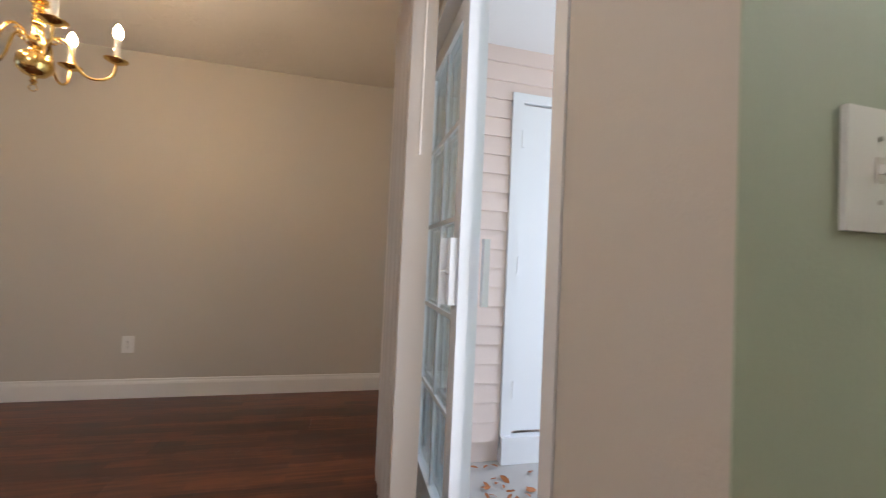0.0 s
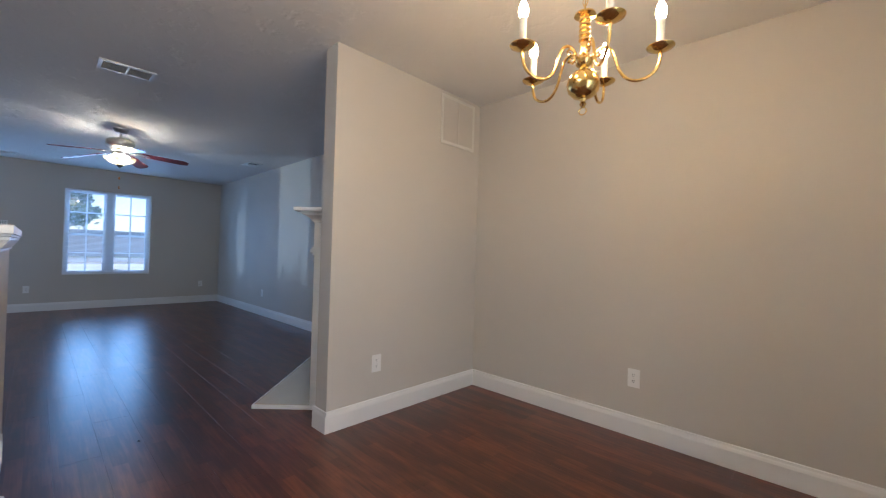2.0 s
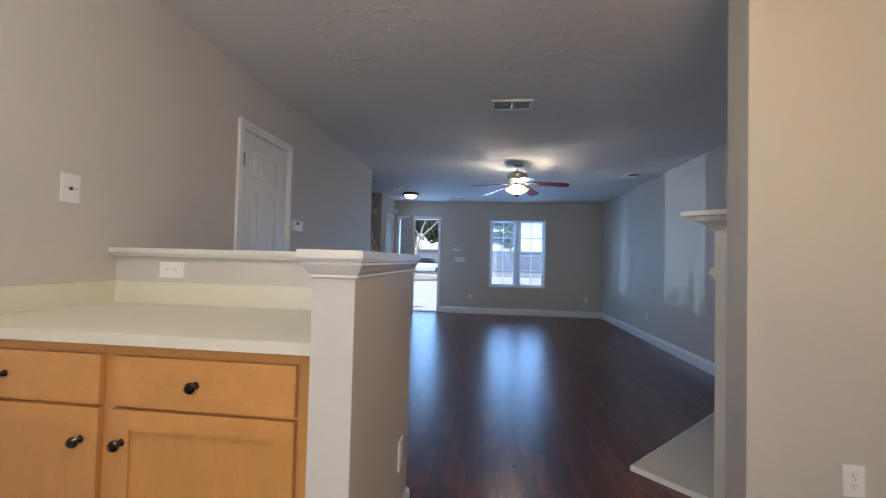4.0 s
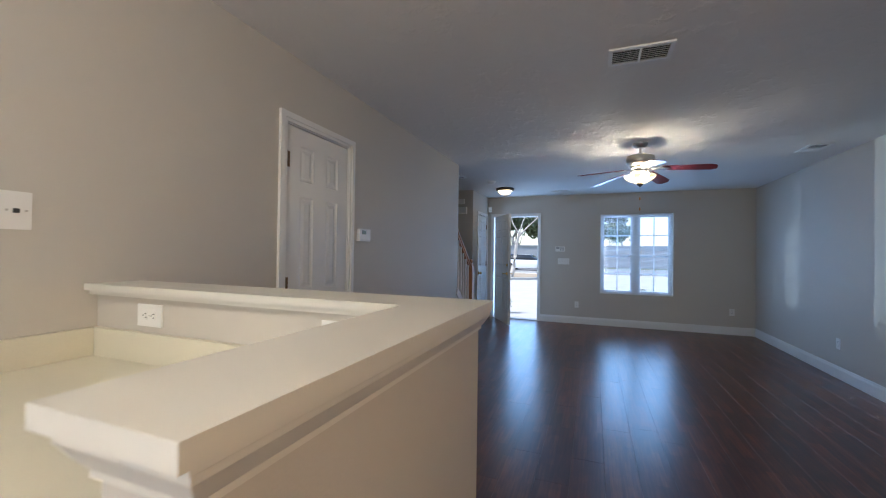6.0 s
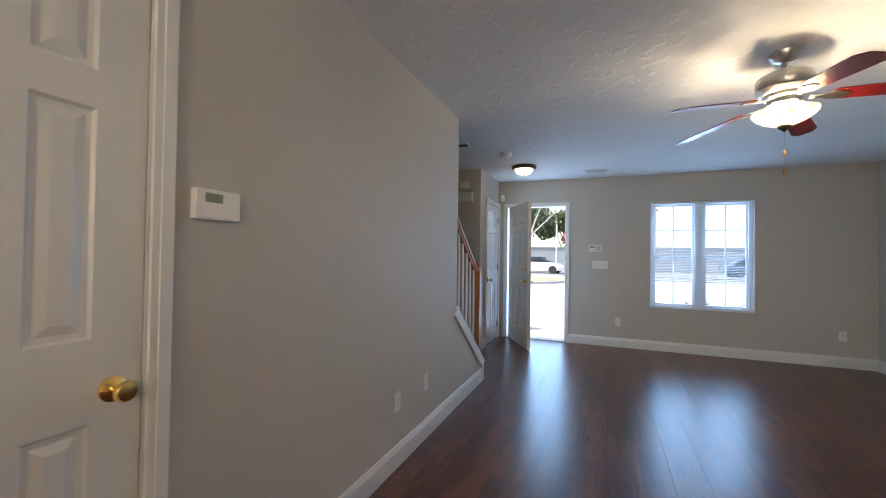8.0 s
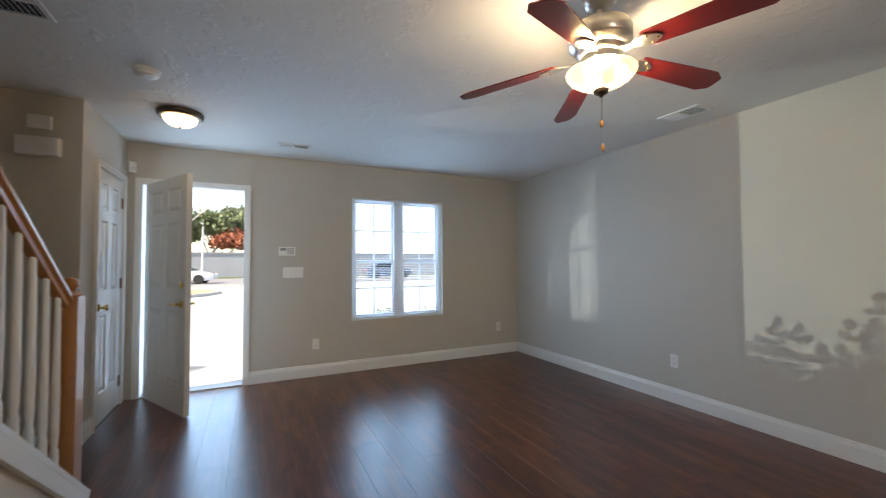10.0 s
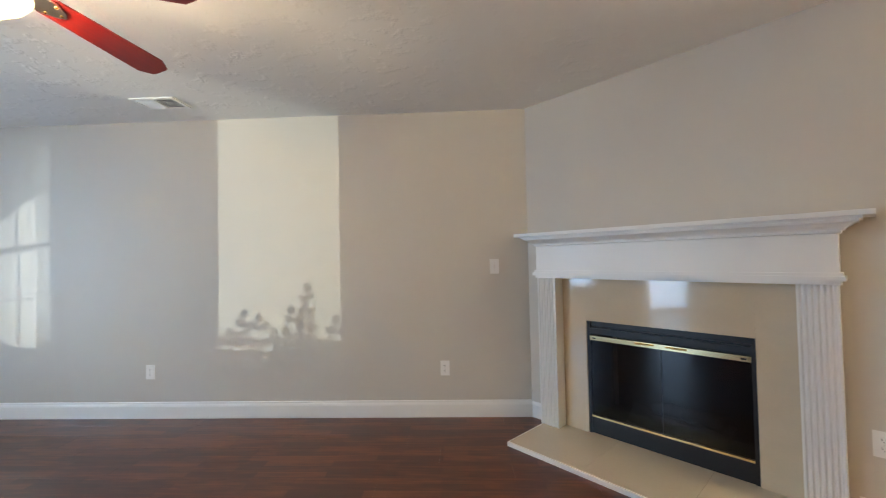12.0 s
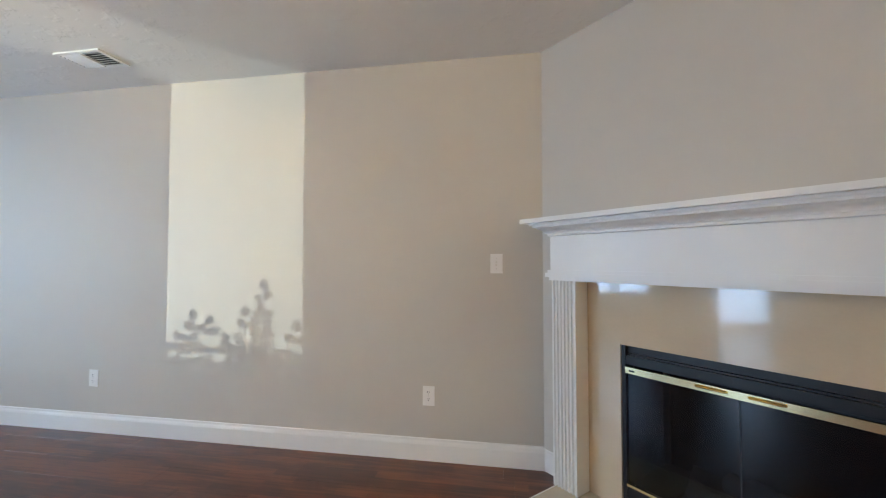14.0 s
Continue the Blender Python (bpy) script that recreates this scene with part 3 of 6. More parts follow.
def fireplace():
    """Local: x along the wall, -y into the room, its centre on the wall at the floor."""
    root = thing("fireplace", "white mantel over cream marble surround with black firebox", "fireplace", FP)

    def slab(name, x0, x1, y0, y1, z0, z1, mat, label="", s=0.003, segs=2):
        bm = bmesh.new()
        box(bm, x0, x1, y0, y1, z0, z1)
        if s:
            soften(bm, s, segs)
        return part(name, bm, mat, root, label)

    # marble facing of three slabs
    slab("marble_slab", -0.66, -0.469, -0.018, -0.001, 0.031, 1.10, M_MARBLE, "polished cream marble", 0.0)
    slab("marble_slab", 0.469, 0.66, -0.018, -0.001, 0.031, 1.10, M_MARBLE, "polished cream marble", 0.0)
    slab("marble_slab", -0.4688, 0.4688, -0.018, -0.001, 0.802, 1.10, M_MARBLE, "polished cream marble", 0.0)
    # hearth: three slabs side by side and a white edge strip
    for a, b in ((-0.775, -0.262), (-0.261, 0.262), (0.263, 0.775)):
        slab("hearth_slab", a, b, -0.51, -0.001, 0.001, 0.031, M_HEARTH, "polished cream marble", 0.0012, 1)
    slab("hearth_edging", -0.787, 0.787, -0.524, -0.5105, 0.001, 0.027, M_TRIM, "white painted", 0.005)
    slab("hearth_edging", -0.787, -0.7755, -0.510, -0.001, 0.001, 0.027, M_TRIM, "white painted", 0.004)
    slab("hearth_edging", 0.7755, 0.787, -0.510, -0.001, 0.001, 0.027, M_TRIM, "white painted", 0.004)
    # fluted pilasters
    for sx in (-1, 1):
        bm = bmesh.new()
        x0, x1 = 0.645, 0.79
        pts = [(x0, -0.0015), (x0, -0.118)]
        n = 6
        pitch = (x1 - x0 - 0.016) / n
        for k in range(n):
            a = x0 + 0.008 + k * pitch
            pts.append((a + 0.0025, -0.118))
            for j in range(1, 6):
                ang = math.pi * j / 6
                pts.append((a + pitch / 2 - math.cos(ang) * (pitch / 2 - 0.0035), -0.118 + math.sin(ang) * 0.0095))
            pts.append((a + pitch - 0.0025, -0.118))
        pts += [(x1, -0.118), (x1, -0.0015)]
        pts = [(sx * x, y) for x, y in pts]
        if sx > 0:
            pts = pts[::-1]
        prism(bm, pts[::-1], 0.032, 1.098)
        part("pilaster", bm, M_TRIM, root, "white fluted")
    # frieze, bands, crown and shelf
    slab("frieze", -0.795, 0.795, -0.122, -0.0015, 1.153, 1.335, M_TRIM, "white painted", 0.002)
    bm = bmesh.new()
    box(bm, -0.80, 0.80, -0.128, -0.0015, 1.098, 1.116)
    box(bm, -0.815, 0.815, -0.142, -0.0015, 1.116, 1.138)
    box(bm, -0.806, 0.806, -0.133, -0.0015, 1.138, 1.1528)
    soften(bm, 0.004, 2)
    part("lower_moulding", bm, M_TRIM, root, "white moulded band")
    bm = bmesh.new()
    prof = [(0.800, 0.127, 1.330), (0.806, 0.133, 1.334), (0.806, 0.133, 1.345), (0.815, 0.142, 1.3455), (0.817, 0.144, 1.352), (0.826, 0.153, 1.361), (0.840, 0.167, 1.369), (0.850, 0.177, 1.377), (0.862, 0.189, 1.3775), (0.862, 0.189, 1.388), (0.874, 0.201, 1.3885), (0.874, 0.201, 1.400)]
    rows = []
    for hx, d, z in prof:
        rows.append([bm.verts.new(c) for c in ((-hx, -0.0015, z), (-hx, -d, z), (hx, -d, z), (hx, -0.0015, z))])
    for a, b in zip(rows, rows[1:]):
        for k in range(4):
            bm.faces.new((a[k], a[(k + 1) % 4], b[(k + 1) % 4], b[k]))
    bm.faces.new(rows[0])
    bm.faces.new(rows[-1][::-1])
    part("crown_moulding", bm, M_TRIM, root, "white moulded")
    slab("mantel_shelf", -0.912, 0.912, -0.232, -0.0015, 1.4005, 1.424, M_TRIM, "white painted", 0.005)
    # firebox
    fire = part("firebox", bmesh.new(), M_BLACK, root, "black steel with smoked glass doors")

    def sub(name, boxes, mat, label="", s=0.002):
        bm = bmesh.new()
        for b in boxes:
            box(bm, *b)
        if s:
            soften(bm, s, 1)
        return part(name, bm, mat, fire, label)

    sub("firebox_shell", [(-0.52, -0.50, 0.02, 0.5, 0.03, 0.79), (0.50, 0.52, 0.02, 0.5, 0.03, 0.79), (-0.50, 0.50, 0.48, 0.5, 0.03, 0.79), (-0.50, 0.50, 0.02, 0.48, 0.03, 0.09), (-0.50, 0.50, 0.02, 0.48, 0.74, 0.79)], M_SOOT, "sooty lining", 0)
    sub("face_frame", [(-0.466, -0.448, -0.012, 0.06, 0.033, 0.80), (0.448, 0.466, -0.012, 0.06, 0.033, 0.80), (-0.448, 0.448, 0.010, 0.06, 0.765, 0.80)], M_BLACK)
    sub("hood", [(-0.448, 0.448, -0.008, 0.012, 0.712, 0.752)], M_BLACK)
    sub("top_louvre", [(-0.448, 0.448, 0.005, 0.04, 0.753, 0.760)], M_BLACK)
    sub("bottom_panel", [(-0.448, 0.448, -0.004, 0.012, 0.033, 0.140)], M_BLACK)
    sub("brass_rail", [(-0.447, 0.447, -0.016, -0.004, 0.672, 0.702)], M_PALEBRASS, "polished brass")
    sub("brass_rail", [(-0.447, 0.447, -0.014, -0.004, 0.146, 0.158)], M_PALEBRASS, "polished brass")
    for x in (-0.415, 0.415):
        sub("rail_clip", [(x - 0.012, x + 0.012, -0.0185, -0.0165, 0.682, 0.690)], M_BLACK)
    for x in (-0.09, 0.09):
        bm = bmesh.new()
        tube(bm, [(x - 0.055, -0.016, 0.690), (x - 0.05, -0.026, 0.690), (x + 0.05, -0.026, 0.690), (x + 0.055, -0.016, 0.690)], 0.004, 8)
        part("door_pull", bm, M_BRASS, fire, "polished brass", True)
    for a, b in ((-0.446, -0.0005), (0.0005, 0.446)):
        g = sub("glass_door", [(a, b, 0.000, 0.005, 0.160, 0.670)], M_SMOKED, "smoked glass", 0)
        g.visible_shadow = False
    for x in (0.0,):
        sub("door_edge", [(x - 0.0015, x + 0.0015, -0.001, 0.006, 0.160, 0.670)], M_BLACK, "", 0)
    for k, (x0, x1, y, z, r) in enumerate(((-0.30, 0.30, 0.30, 0.15, 0.05), (-0.26, 0.28, 0.18, 0.14, 0.045), (-0.12, 0.24, 0.24, 0.225, 0.042))):
        bm = bmesh.new()
        pts = [(x0 + (x1 - x0) * i / 7, y + 0.02 * math.sin(i * 1.7 + k), z + 0.012 * math.cos(i * 2.1 + k)) for i in range(8)]
        tube(bm, pts, [r * (1 + 0.12 * math.sin(3 * i + k)) for i in range(8)], 10)
        part("log", bm, M_LOG, fire, "charred ceramic log", True)
    sub("grate", [(-0.32 + 0.12 * i, -0.305 + 0.12 * i, 0.12, 0.38, 0.092, 0.104) for i in range(6)], M_BLACK, "", 0)


fireplace()


# ---- plates on the walls ----
def outlet(m, label="white duplex power outlet on the wall", rows=((0.0195,), (-0.0195,))):
    root = thing("power_outlet", label, "outlet", m, "outlets")
    bm = bmesh.new()
    box(bm, -0.036, 0.036, -0.0062, -0.0004, -0.058, 0.058)
    soften(bm, 0.004, 2)
    part("cover_plate", bm, M_PLATE, root)
    for z in (0.0195, -0.0195):
        bm = bmesh.new()
        prism(bm, [(0.0165 * math.cos(a) * 1.0, max(-0.0135, min(0.0135, 0.0185 * math.sin(a)))) for a in [2 * math.pi * k / 20 for k in range(20)]], 0, 0.0022, pose(0, -0.0062, z, 90, 0, 0))
        sock = part("socket", bm, M_PLATE, root)
        bm = bmesh.new()
        for x0, x1, z0, z1 in ((-0.0075, -0.0052, -0.001, 0.008), (0.0052, 0.0075, 0.0005, 0.0075), (-0.002, 0.002, -0.0095, -0.0055)):
            box(bm, x0, x1, -0.0088, -0.0080, z + z0, z + z1)
        part("slots", bm, M_DARK, sock)
    bm = bmesh.new()
    lathe(bm, [(0.0026, 0), (0.0026, 0.0012), (0.001, 0.0016)], 8, pose(0, -0.0062, 0, 90, 0, 0))
    part("screw", bm, M_STEEL, root)
    return root


def light_switch(m, gangs=1, label="white toggle light switch on the wall", wide=0.0):
    root = thing("light_switch", label, "light switch", m)
    w = max(wide, 0.072 + 0.046 * (gangs - 1)) / 2
    bm = bmesh.new()
    box(bm, -w, w, -0.0062, -0.0004, -0.058, 0.058)
    soften(bm, 0.004, 2)
    part("cover_plate", bm, M_PLATE, root)
    for g in range(gangs):
        x = (g - (gangs - 1) / 2) * 0.046
        bm = bmesh.new()
        box(bm, x - 0.0055, x + 0.0055, -0.0075, -0.006, -0.012, 0.012)
        part("toggle_slot", bm, M_CAP, root)
        bm = bmesh.new()
        box(bm, x - 0.0042, x + 0.0042, -0.019, -0.0065, -0.004, 0.005, None)
        soften(bm, 0.0015, 1)
        part("toggle", bm, M_PLATE, root)
        for z in (-0.030, 0.030):
            bm = bmesh.new()
            lathe(bm, [(0.0026, 0), (0.0026, 0.0012), (0.001, 0.0016)], 8, pose(x, -0.0062, z, 90, 0, 0))
            part("screw", bm, M_STEEL, root)
    return root


for x, z in ((-7.615, 0.375), (-5.20, 0.385), (-1.64, 0.372)):
    outlet(flat(x, YN, z, -90))
light_switch(flat(-4.79, YN, 1.185, -90), 1, "white toggle light switch beside the fireplace")
outlet(flat(-2.975, 2.42, 0.37, 0), "white duplex power outlet on the wall stub")
outlet(FP @ pose(0.906, 0, 0.39), "white duplex power outlet beside the fireplace")
outlet(flat(XW, 0.685, 0.36, 0))
outlet(flat(XW, 3.14, 0.375, 0))
outlet(flat(-5.90, YS, 0.39, 90))
outlet(flat(-6.31, YS, 0.39, 90), "white cable outlet plate low on the wall")
outlet(flat(-2.92, 0.70, 0.36, 90), "white duplex power outlet on the half wall")
light_switch(flat(XW, 0.44, 1.17, 0), 4, "white four-gang toggle switch by the front door")
light_switch(flat(-2.415, YS, 1.19, 90), 1, "white toggle switch above the counter", 0.085)
light_switch(flat(XE + 0.158, 0.52, 1.158, -90), 1, "white toggle switch on the green kitchen wall", 0.085)


def jack_plate(m):
    root = thing("phone_jack", "white wall plate with a phone jack", "phone jack", m)
    bm = bmesh.new()
    box(bm, -0.036, 0.036, -0.0062, -0.0004, -0.058, 0.058)
    soften(bm, 0.004, 2)
    part("cover_plate", bm, M_PLATE, root)
    bm = bmesh.new()
    box(bm, -0.008, 0.008, -0.0070, -0.0060, -0.008, 0.006)
    part("socket", bm, M_DARK, root)
    for x in (-0.022, 0.022):
        bm = bmesh.new()
        lathe(bm, [(0.0035, 0), (0.0035, 0.004)], 8, pose(x, -0.0062, 0, 90, 0, 0))
        part("stud", bm, M_STEEL, root)


jack_plate(flat(-2.74, YS, 1.41, 90))


def thermostat(m):
    root = thing("thermostat", "white thermostat with a small display on the wall", "thermostat", m)
    bm = bmesh.new()
    box(bm, -0.075, 0.075, -0.028, -0.0004, -0.046, 0.046)
    soften(bm, 0.008, 3)
    part("housing", bm, M_PLATE, root)
    bm = bmesh.new()
    box(bm, -0.048, 0.010, -0.0295, -0.0282, 0.006, 0.034)
    part("display", bm, material("grey_display", (0.22, 0.25, 0.20), 0.25), root, "grey display")
    bm = bmesh.new()
    box(bm, -0.07, 0.07, -0.031, -0.0282, -0.040, -0.006)
    soften(bm, 0.003, 2)
    part("flap", bm, M_PLATE, root)


thermostat(flat(-4.665, YS, 1.425, 90))


def alarm_keypad(m):
    root = thing("alarm_keypad", "white alarm keypad with display and keys", "alarm keypad", m)
    bm = bmesh.new()
    box(bm, -0.085, 0.085, -0.022, -0.0004, -0.048, 0.048)
    soften(bm, 0.006, 2)
    part("housing", bm, M_PLATE, root)
    grey = material("keypad_grey", (0.30, 0.30, 0.29), 0.5)
    bm = bmesh.new()
    box(bm, -0.070, -0.010, -0.0232, -0.0222, 0.006, 0.034)
    part("display", bm, grey, root, "grey display")
    for i in range(3):
        for j in range(4):
            bm = bmesh.new()
            x, z = 0.012 + i * 0.024, 0.030 - j * 0.018
            box(bm, x - 0.008, x + 0.008, -0.0245, -0.0222, z - 0.006, z + 0.006)
            part("key", bm, grey, root)


alarm_keypad(flat(XW, 0.375, 1.405, 0))


def door_chime(m):
    root = thing("door_chime", "white door chime box high on the wall", "door chime", m)
    bm = bmesh.new()
    box(bm, -0.11, 0.11, -0.055, -0.0004, -0.06, 0.06)
    soften(bm, 0.006, 2)
    part("cover", bm, M_PLATE, root)
    for k in range(5):
        bm = bmesh.new()
        box(bm, -0.10, 0.10, -0.057, -0.0552, -0.045 + 0.022 * k, -0.041 + 0.022 * k)
        part("rib", bm, M_PLATE, root)


door_chime(flat(XCL, -1.27, 2.07, 0))
root = thing("alarm_siren", "small white alarm box above the door chime", "alarm siren", flat(XCL, -1.27, 2.235, 0))
bm = bmesh.new()
box(bm, -0.06, 0.06, -0.035, -0.0004, -0.045, 0.045)
soften(bm, 0.008, 2)
part("housing", bm, M_PLATE, root)
root = thing("motion_detector", "small white motion detector in the corner", "motion detector", pose(XW + 0.03, YCL + 0.03, 2.19, 0, 0, -45 + 180))
bm = bmesh.new()
box(bm, -0.032, 0.032, -0.04, 0.012, -0.05, 0.05)
soften(bm, 0.012, 3)
part("housing", bm, M_PLATE, root)
bm = bmesh.new()
box(bm, -0.022, 0.022, -0.043, -0.0395, -0.03, 0.0)
soften(bm, 0.003, 2)
part("lens", bm, M_CAP, root)


# ---- vents ----
def ceiling_vent(x, y, w, d, label, gaps=2, slat=0.021, opposed=True):
    """A steel register on the ceiling, w along x and d along y."""
    root = thing("ceiling_vent", label, "air vent", pose(x, y, ZC - 0.0005), "ceiling vents")
    f = 0.022
    for nm, b in (("frame", (-w / 2, w / 2, -d / 2, -d / 2 + f)), ("frame", (-w / 2, w / 2, d / 2 - f, d / 2)), ("frame", (-w / 2, -w / 2 + f, -d / 2 + f, d / 2 - f)), ("frame", (w / 2 - f, w / 2, -d / 2 + f, d / 2 - f))):
        bm = bmesh.new()
        box(bm, *b, -0.010, 0)
        soften(bm, 0.003, 1)
        part(nm, bm, M_PLATE, root)
    # flat black sheet stands in for the shade inside the duct
    bm = bmesh.new()
    box(bm, -w / 2 + f, w / 2 - f, -d / 2 + f, d / 2 - f, -0.0015, -0.0005)
    part("backing", bm, M_DARK, root, "black sheet for the shaded duct")
    along_x = w >= d
    span = (d if along_x else w) - 2 * f
    n = max(3, int(span / slat))
    half = (w if along_x else d) / 2 - f
    for k in range(n):
        c = -span / 2 + span * (k + 0.5) / n
        for bank in (-1, 1):   # the two banks may be turned opposite ways
            side = bank if opposed else 1
            a, b = (-half, -0.006) if bank < 0 else (0.006, half)
            bm = bmesh.new()
            if along_x:
                box(bm, a, b, -0.0065, 0.0065, -0.0005, 0.0005, pose(0, c, -0.0065, 42 * side, 0, 0))
            else:
                box(bm, -0.0065, 0.0065, a, b, -0.0005, 0.0005, pose(c, 0, -0.0065, 0, 42 * side, 0))
            part("slat", bm, M_PLATE, root)
    for g in range(1, gaps):
        c = (w if along_x else d) * (g / gaps - 0.5)
        bm = bmesh.new()
        if along_x:
            box(bm, c - 0.006, c + 0.006, -d / 2 + f, d / 2 - f, -0.012, -0.002)
        else:
            box(bm, -w / 2 + f, w / 2 - f, c - 0.006, c + 0.006, -0.012, -0.002)
        part("divider", bm, M_PLATE, root)


ceiling_vent(-4.54, 1.21, 0.20, 0.33, "white steel air register on the ceiling", opposed=False)
ceiling_vent(-7.23, 3.09, 0.32, 0.20, "white steel air register near the wall")
ceiling_vent(-9.42, 0.395, 0.13, 0.30, "white steel air register by the front window")
ceiling_vent(-7.62, -0.95, 0.30, 0.25, "white steel air register over the stairs")


def return_grille():
    root = thing("return_air_grille", "white return air grille high on the wall", "air vent", flat(-2.975, 3.18, 2.215, 0))
    w, h, f = 0.405, 0.395, 0.024
    for b in ((-w / 2, w / 2, -h / 2, -h / 2 + f), (-w / 2, w / 2, h / 2 - f, h / 2), (-w / 2, -w / 2 + f, -h / 2 + f, h / 2 - f), (w / 2 - f, w / 2, -h / 2 + f, h / 2 - f)):
        bm = bmesh.new()
        box(bm, b[0], b[1], -0.010, -0.0004, b[2], b[3])
        soften(bm, 0.003, 1)
        part("frame", bm, M_CAP, root)
    # black sheet painting the shaded hollow behind the slats
    bm = bmesh.new()
    box(bm, -w / 2 + f, w / 2 - f, -0.0020, -0.0006, -h / 2 + f, h / 2 - f)
    part("backing", bm, M_DARK, root, "black sheet for the shaded duct")
    bm = bmesh.new()
    box(bm, -0.007, 0.007, -0.011, -0.002, -h / 2 + f, h / 2 - f)
    part("divider", bm, M_WALL, root)
    n = 32
    for k in range(n):
        z = -h / 2 + f + (h - 2 * f) * (k + 0.5) / n
        bm = bmesh.new()
        box(bm, -w / 2 + f, w / 2 - f, -0.0078, 0.0078, -0.0006, 0.0006, pose(0, -0.006, z, -66, 0, 0))
        part("slat", bm, M_WALL, root)


return_grille()

# smoke detector
root = thing("smoke_detector", "round white smoke detector on the ceiling", "smoke detector", pose(-8.17, -0.55, ZC - 0.0005))
bm = bmesh.new()
lathe(bm, [(0.07, 0), (0.07, -0.012), (0.062, -0.018), (0.058, -0.034), (0.045, -0.042), (0.012, -0.044)], 24)
part("housing", bm, M_PLATE, root, "", True)
bm = bmesh.new()
box(bm, 0.018, 0.036, -0.009, 0.009, -0.0475, -0.0425)
part("test_button", bm, M_PLATE, root)

# flush ceiling lamp
M_DOME = material("frosted_dome", (0.85, 0.78, 0.62), 0.35, emit=(1.0, 0.74, 0.40), strength=2.6)
root = thing("ceiling_lamp", "lit frosted dome ceiling lamp with dark bronze ring", "ceiling lamp", pose(-8.89, -0.48, ZC - 0.0005))
bm = bmesh.new()
lathe(bm, [(0.150, 0), (0.157, -0.010), (0.155, -0.028), (0.140, -0.041), (0.117, -0.041)], 32)
part("ring", bm, M_BRONZE, root, "dark bronze", True)
bm = bmesh.new()
lathe(bm, [(0.116, -0.0415), (0.112, -0.056), (0.098, -0.078), (0.072, -0.096), (0.040, -0.106), (0.010, -0.109)], 32)
part("dome", bm, M_DOME, root, "lit frosted glass", True)
bm = bmesh.new()
lathe(bm, [(0.010, -0.1095), (0.012, -0.115), (0.006, -0.123)], 12)
part("finial", bm, M_BRONZE, root, "dark bronze", True)


# globe lamps added out of sight to brighten the kitchen and its walls
def kitchen_fill_lamp(x, y, strength):
    glow = material("kitchen_fill_glow", (0.85, 0.82, 0.75), 0.35, emit=(1.0, 0.93, 0.80), strength=strength)
    root = thing("ceiling_lamp", "unseen globe lamp added to brighten the kitchen", "ceiling lamp", pose(x, y, ZC - 0.0005))
    bm = bmesh.new()
    lathe(bm, [(0.070, 0), (0.072, -0.008), (0.066, -0.026), (0.052, -0.034)], 28)
    part("ring", bm, M_STEEL, root, "brushed nickel", True)
    bm = bmesh.new()
    lathe(bm, [(0.050, -0.0345)] + [(0.13 * math.sin(q), -0.154 + 0.13 * math.cos(q)) for q in [0.42 + 0.136 * k for k in range(20)]], 32)
    part("globe", bm, glow, root, "lit white glass", True)


kitchen_fill_lamp(-1.4, 0.3, 20.0)
kitchen_fill_lamp(1.65, -0.35, 22.0)

# ---- ceiling fan ----
M_BLADE = material("cherry_fan_blade", (0.18, 0.010, 0.010), 0.28, vary=0.25, scale=5, stretch=(1, 14, 1), grain=0.1, coat=0.3)
M_BOWL = material("alabaster_glass", (0.86, 0.80, 0.64), 0.3, vary=0.10, scale=9, emit=(1.0, 0.84, 0.52), strength=0.42)


def let_light_through(mat, share):
    """Milk glass: a share of the light goes straight through."""
    n, l = mat.node_tree.nodes, mat.node_tree.links
    clear, mix = n.new("ShaderNodeBsdfTransparent"), n.new("ShaderNodeMixShader")
    clear.inputs[0].default_value = (1.0, 0.95, 0.85, 1)
    mix.inputs[0].default_value = share
    l.new(n["Principled BSDF"].outputs[0], mix.inputs[1])
    l.new(clear.outputs[0], mix.inputs[2])
    l.new(mix.outputs[0], n["Material Output"].inputs[0])


let_light_through(M_BOWL, 0.64)
M_BULB = material("lit_bulb", (1, 0.95, 0.85), 0.4, emit=(1.0, 0.87, 0.65), strength=112.0)


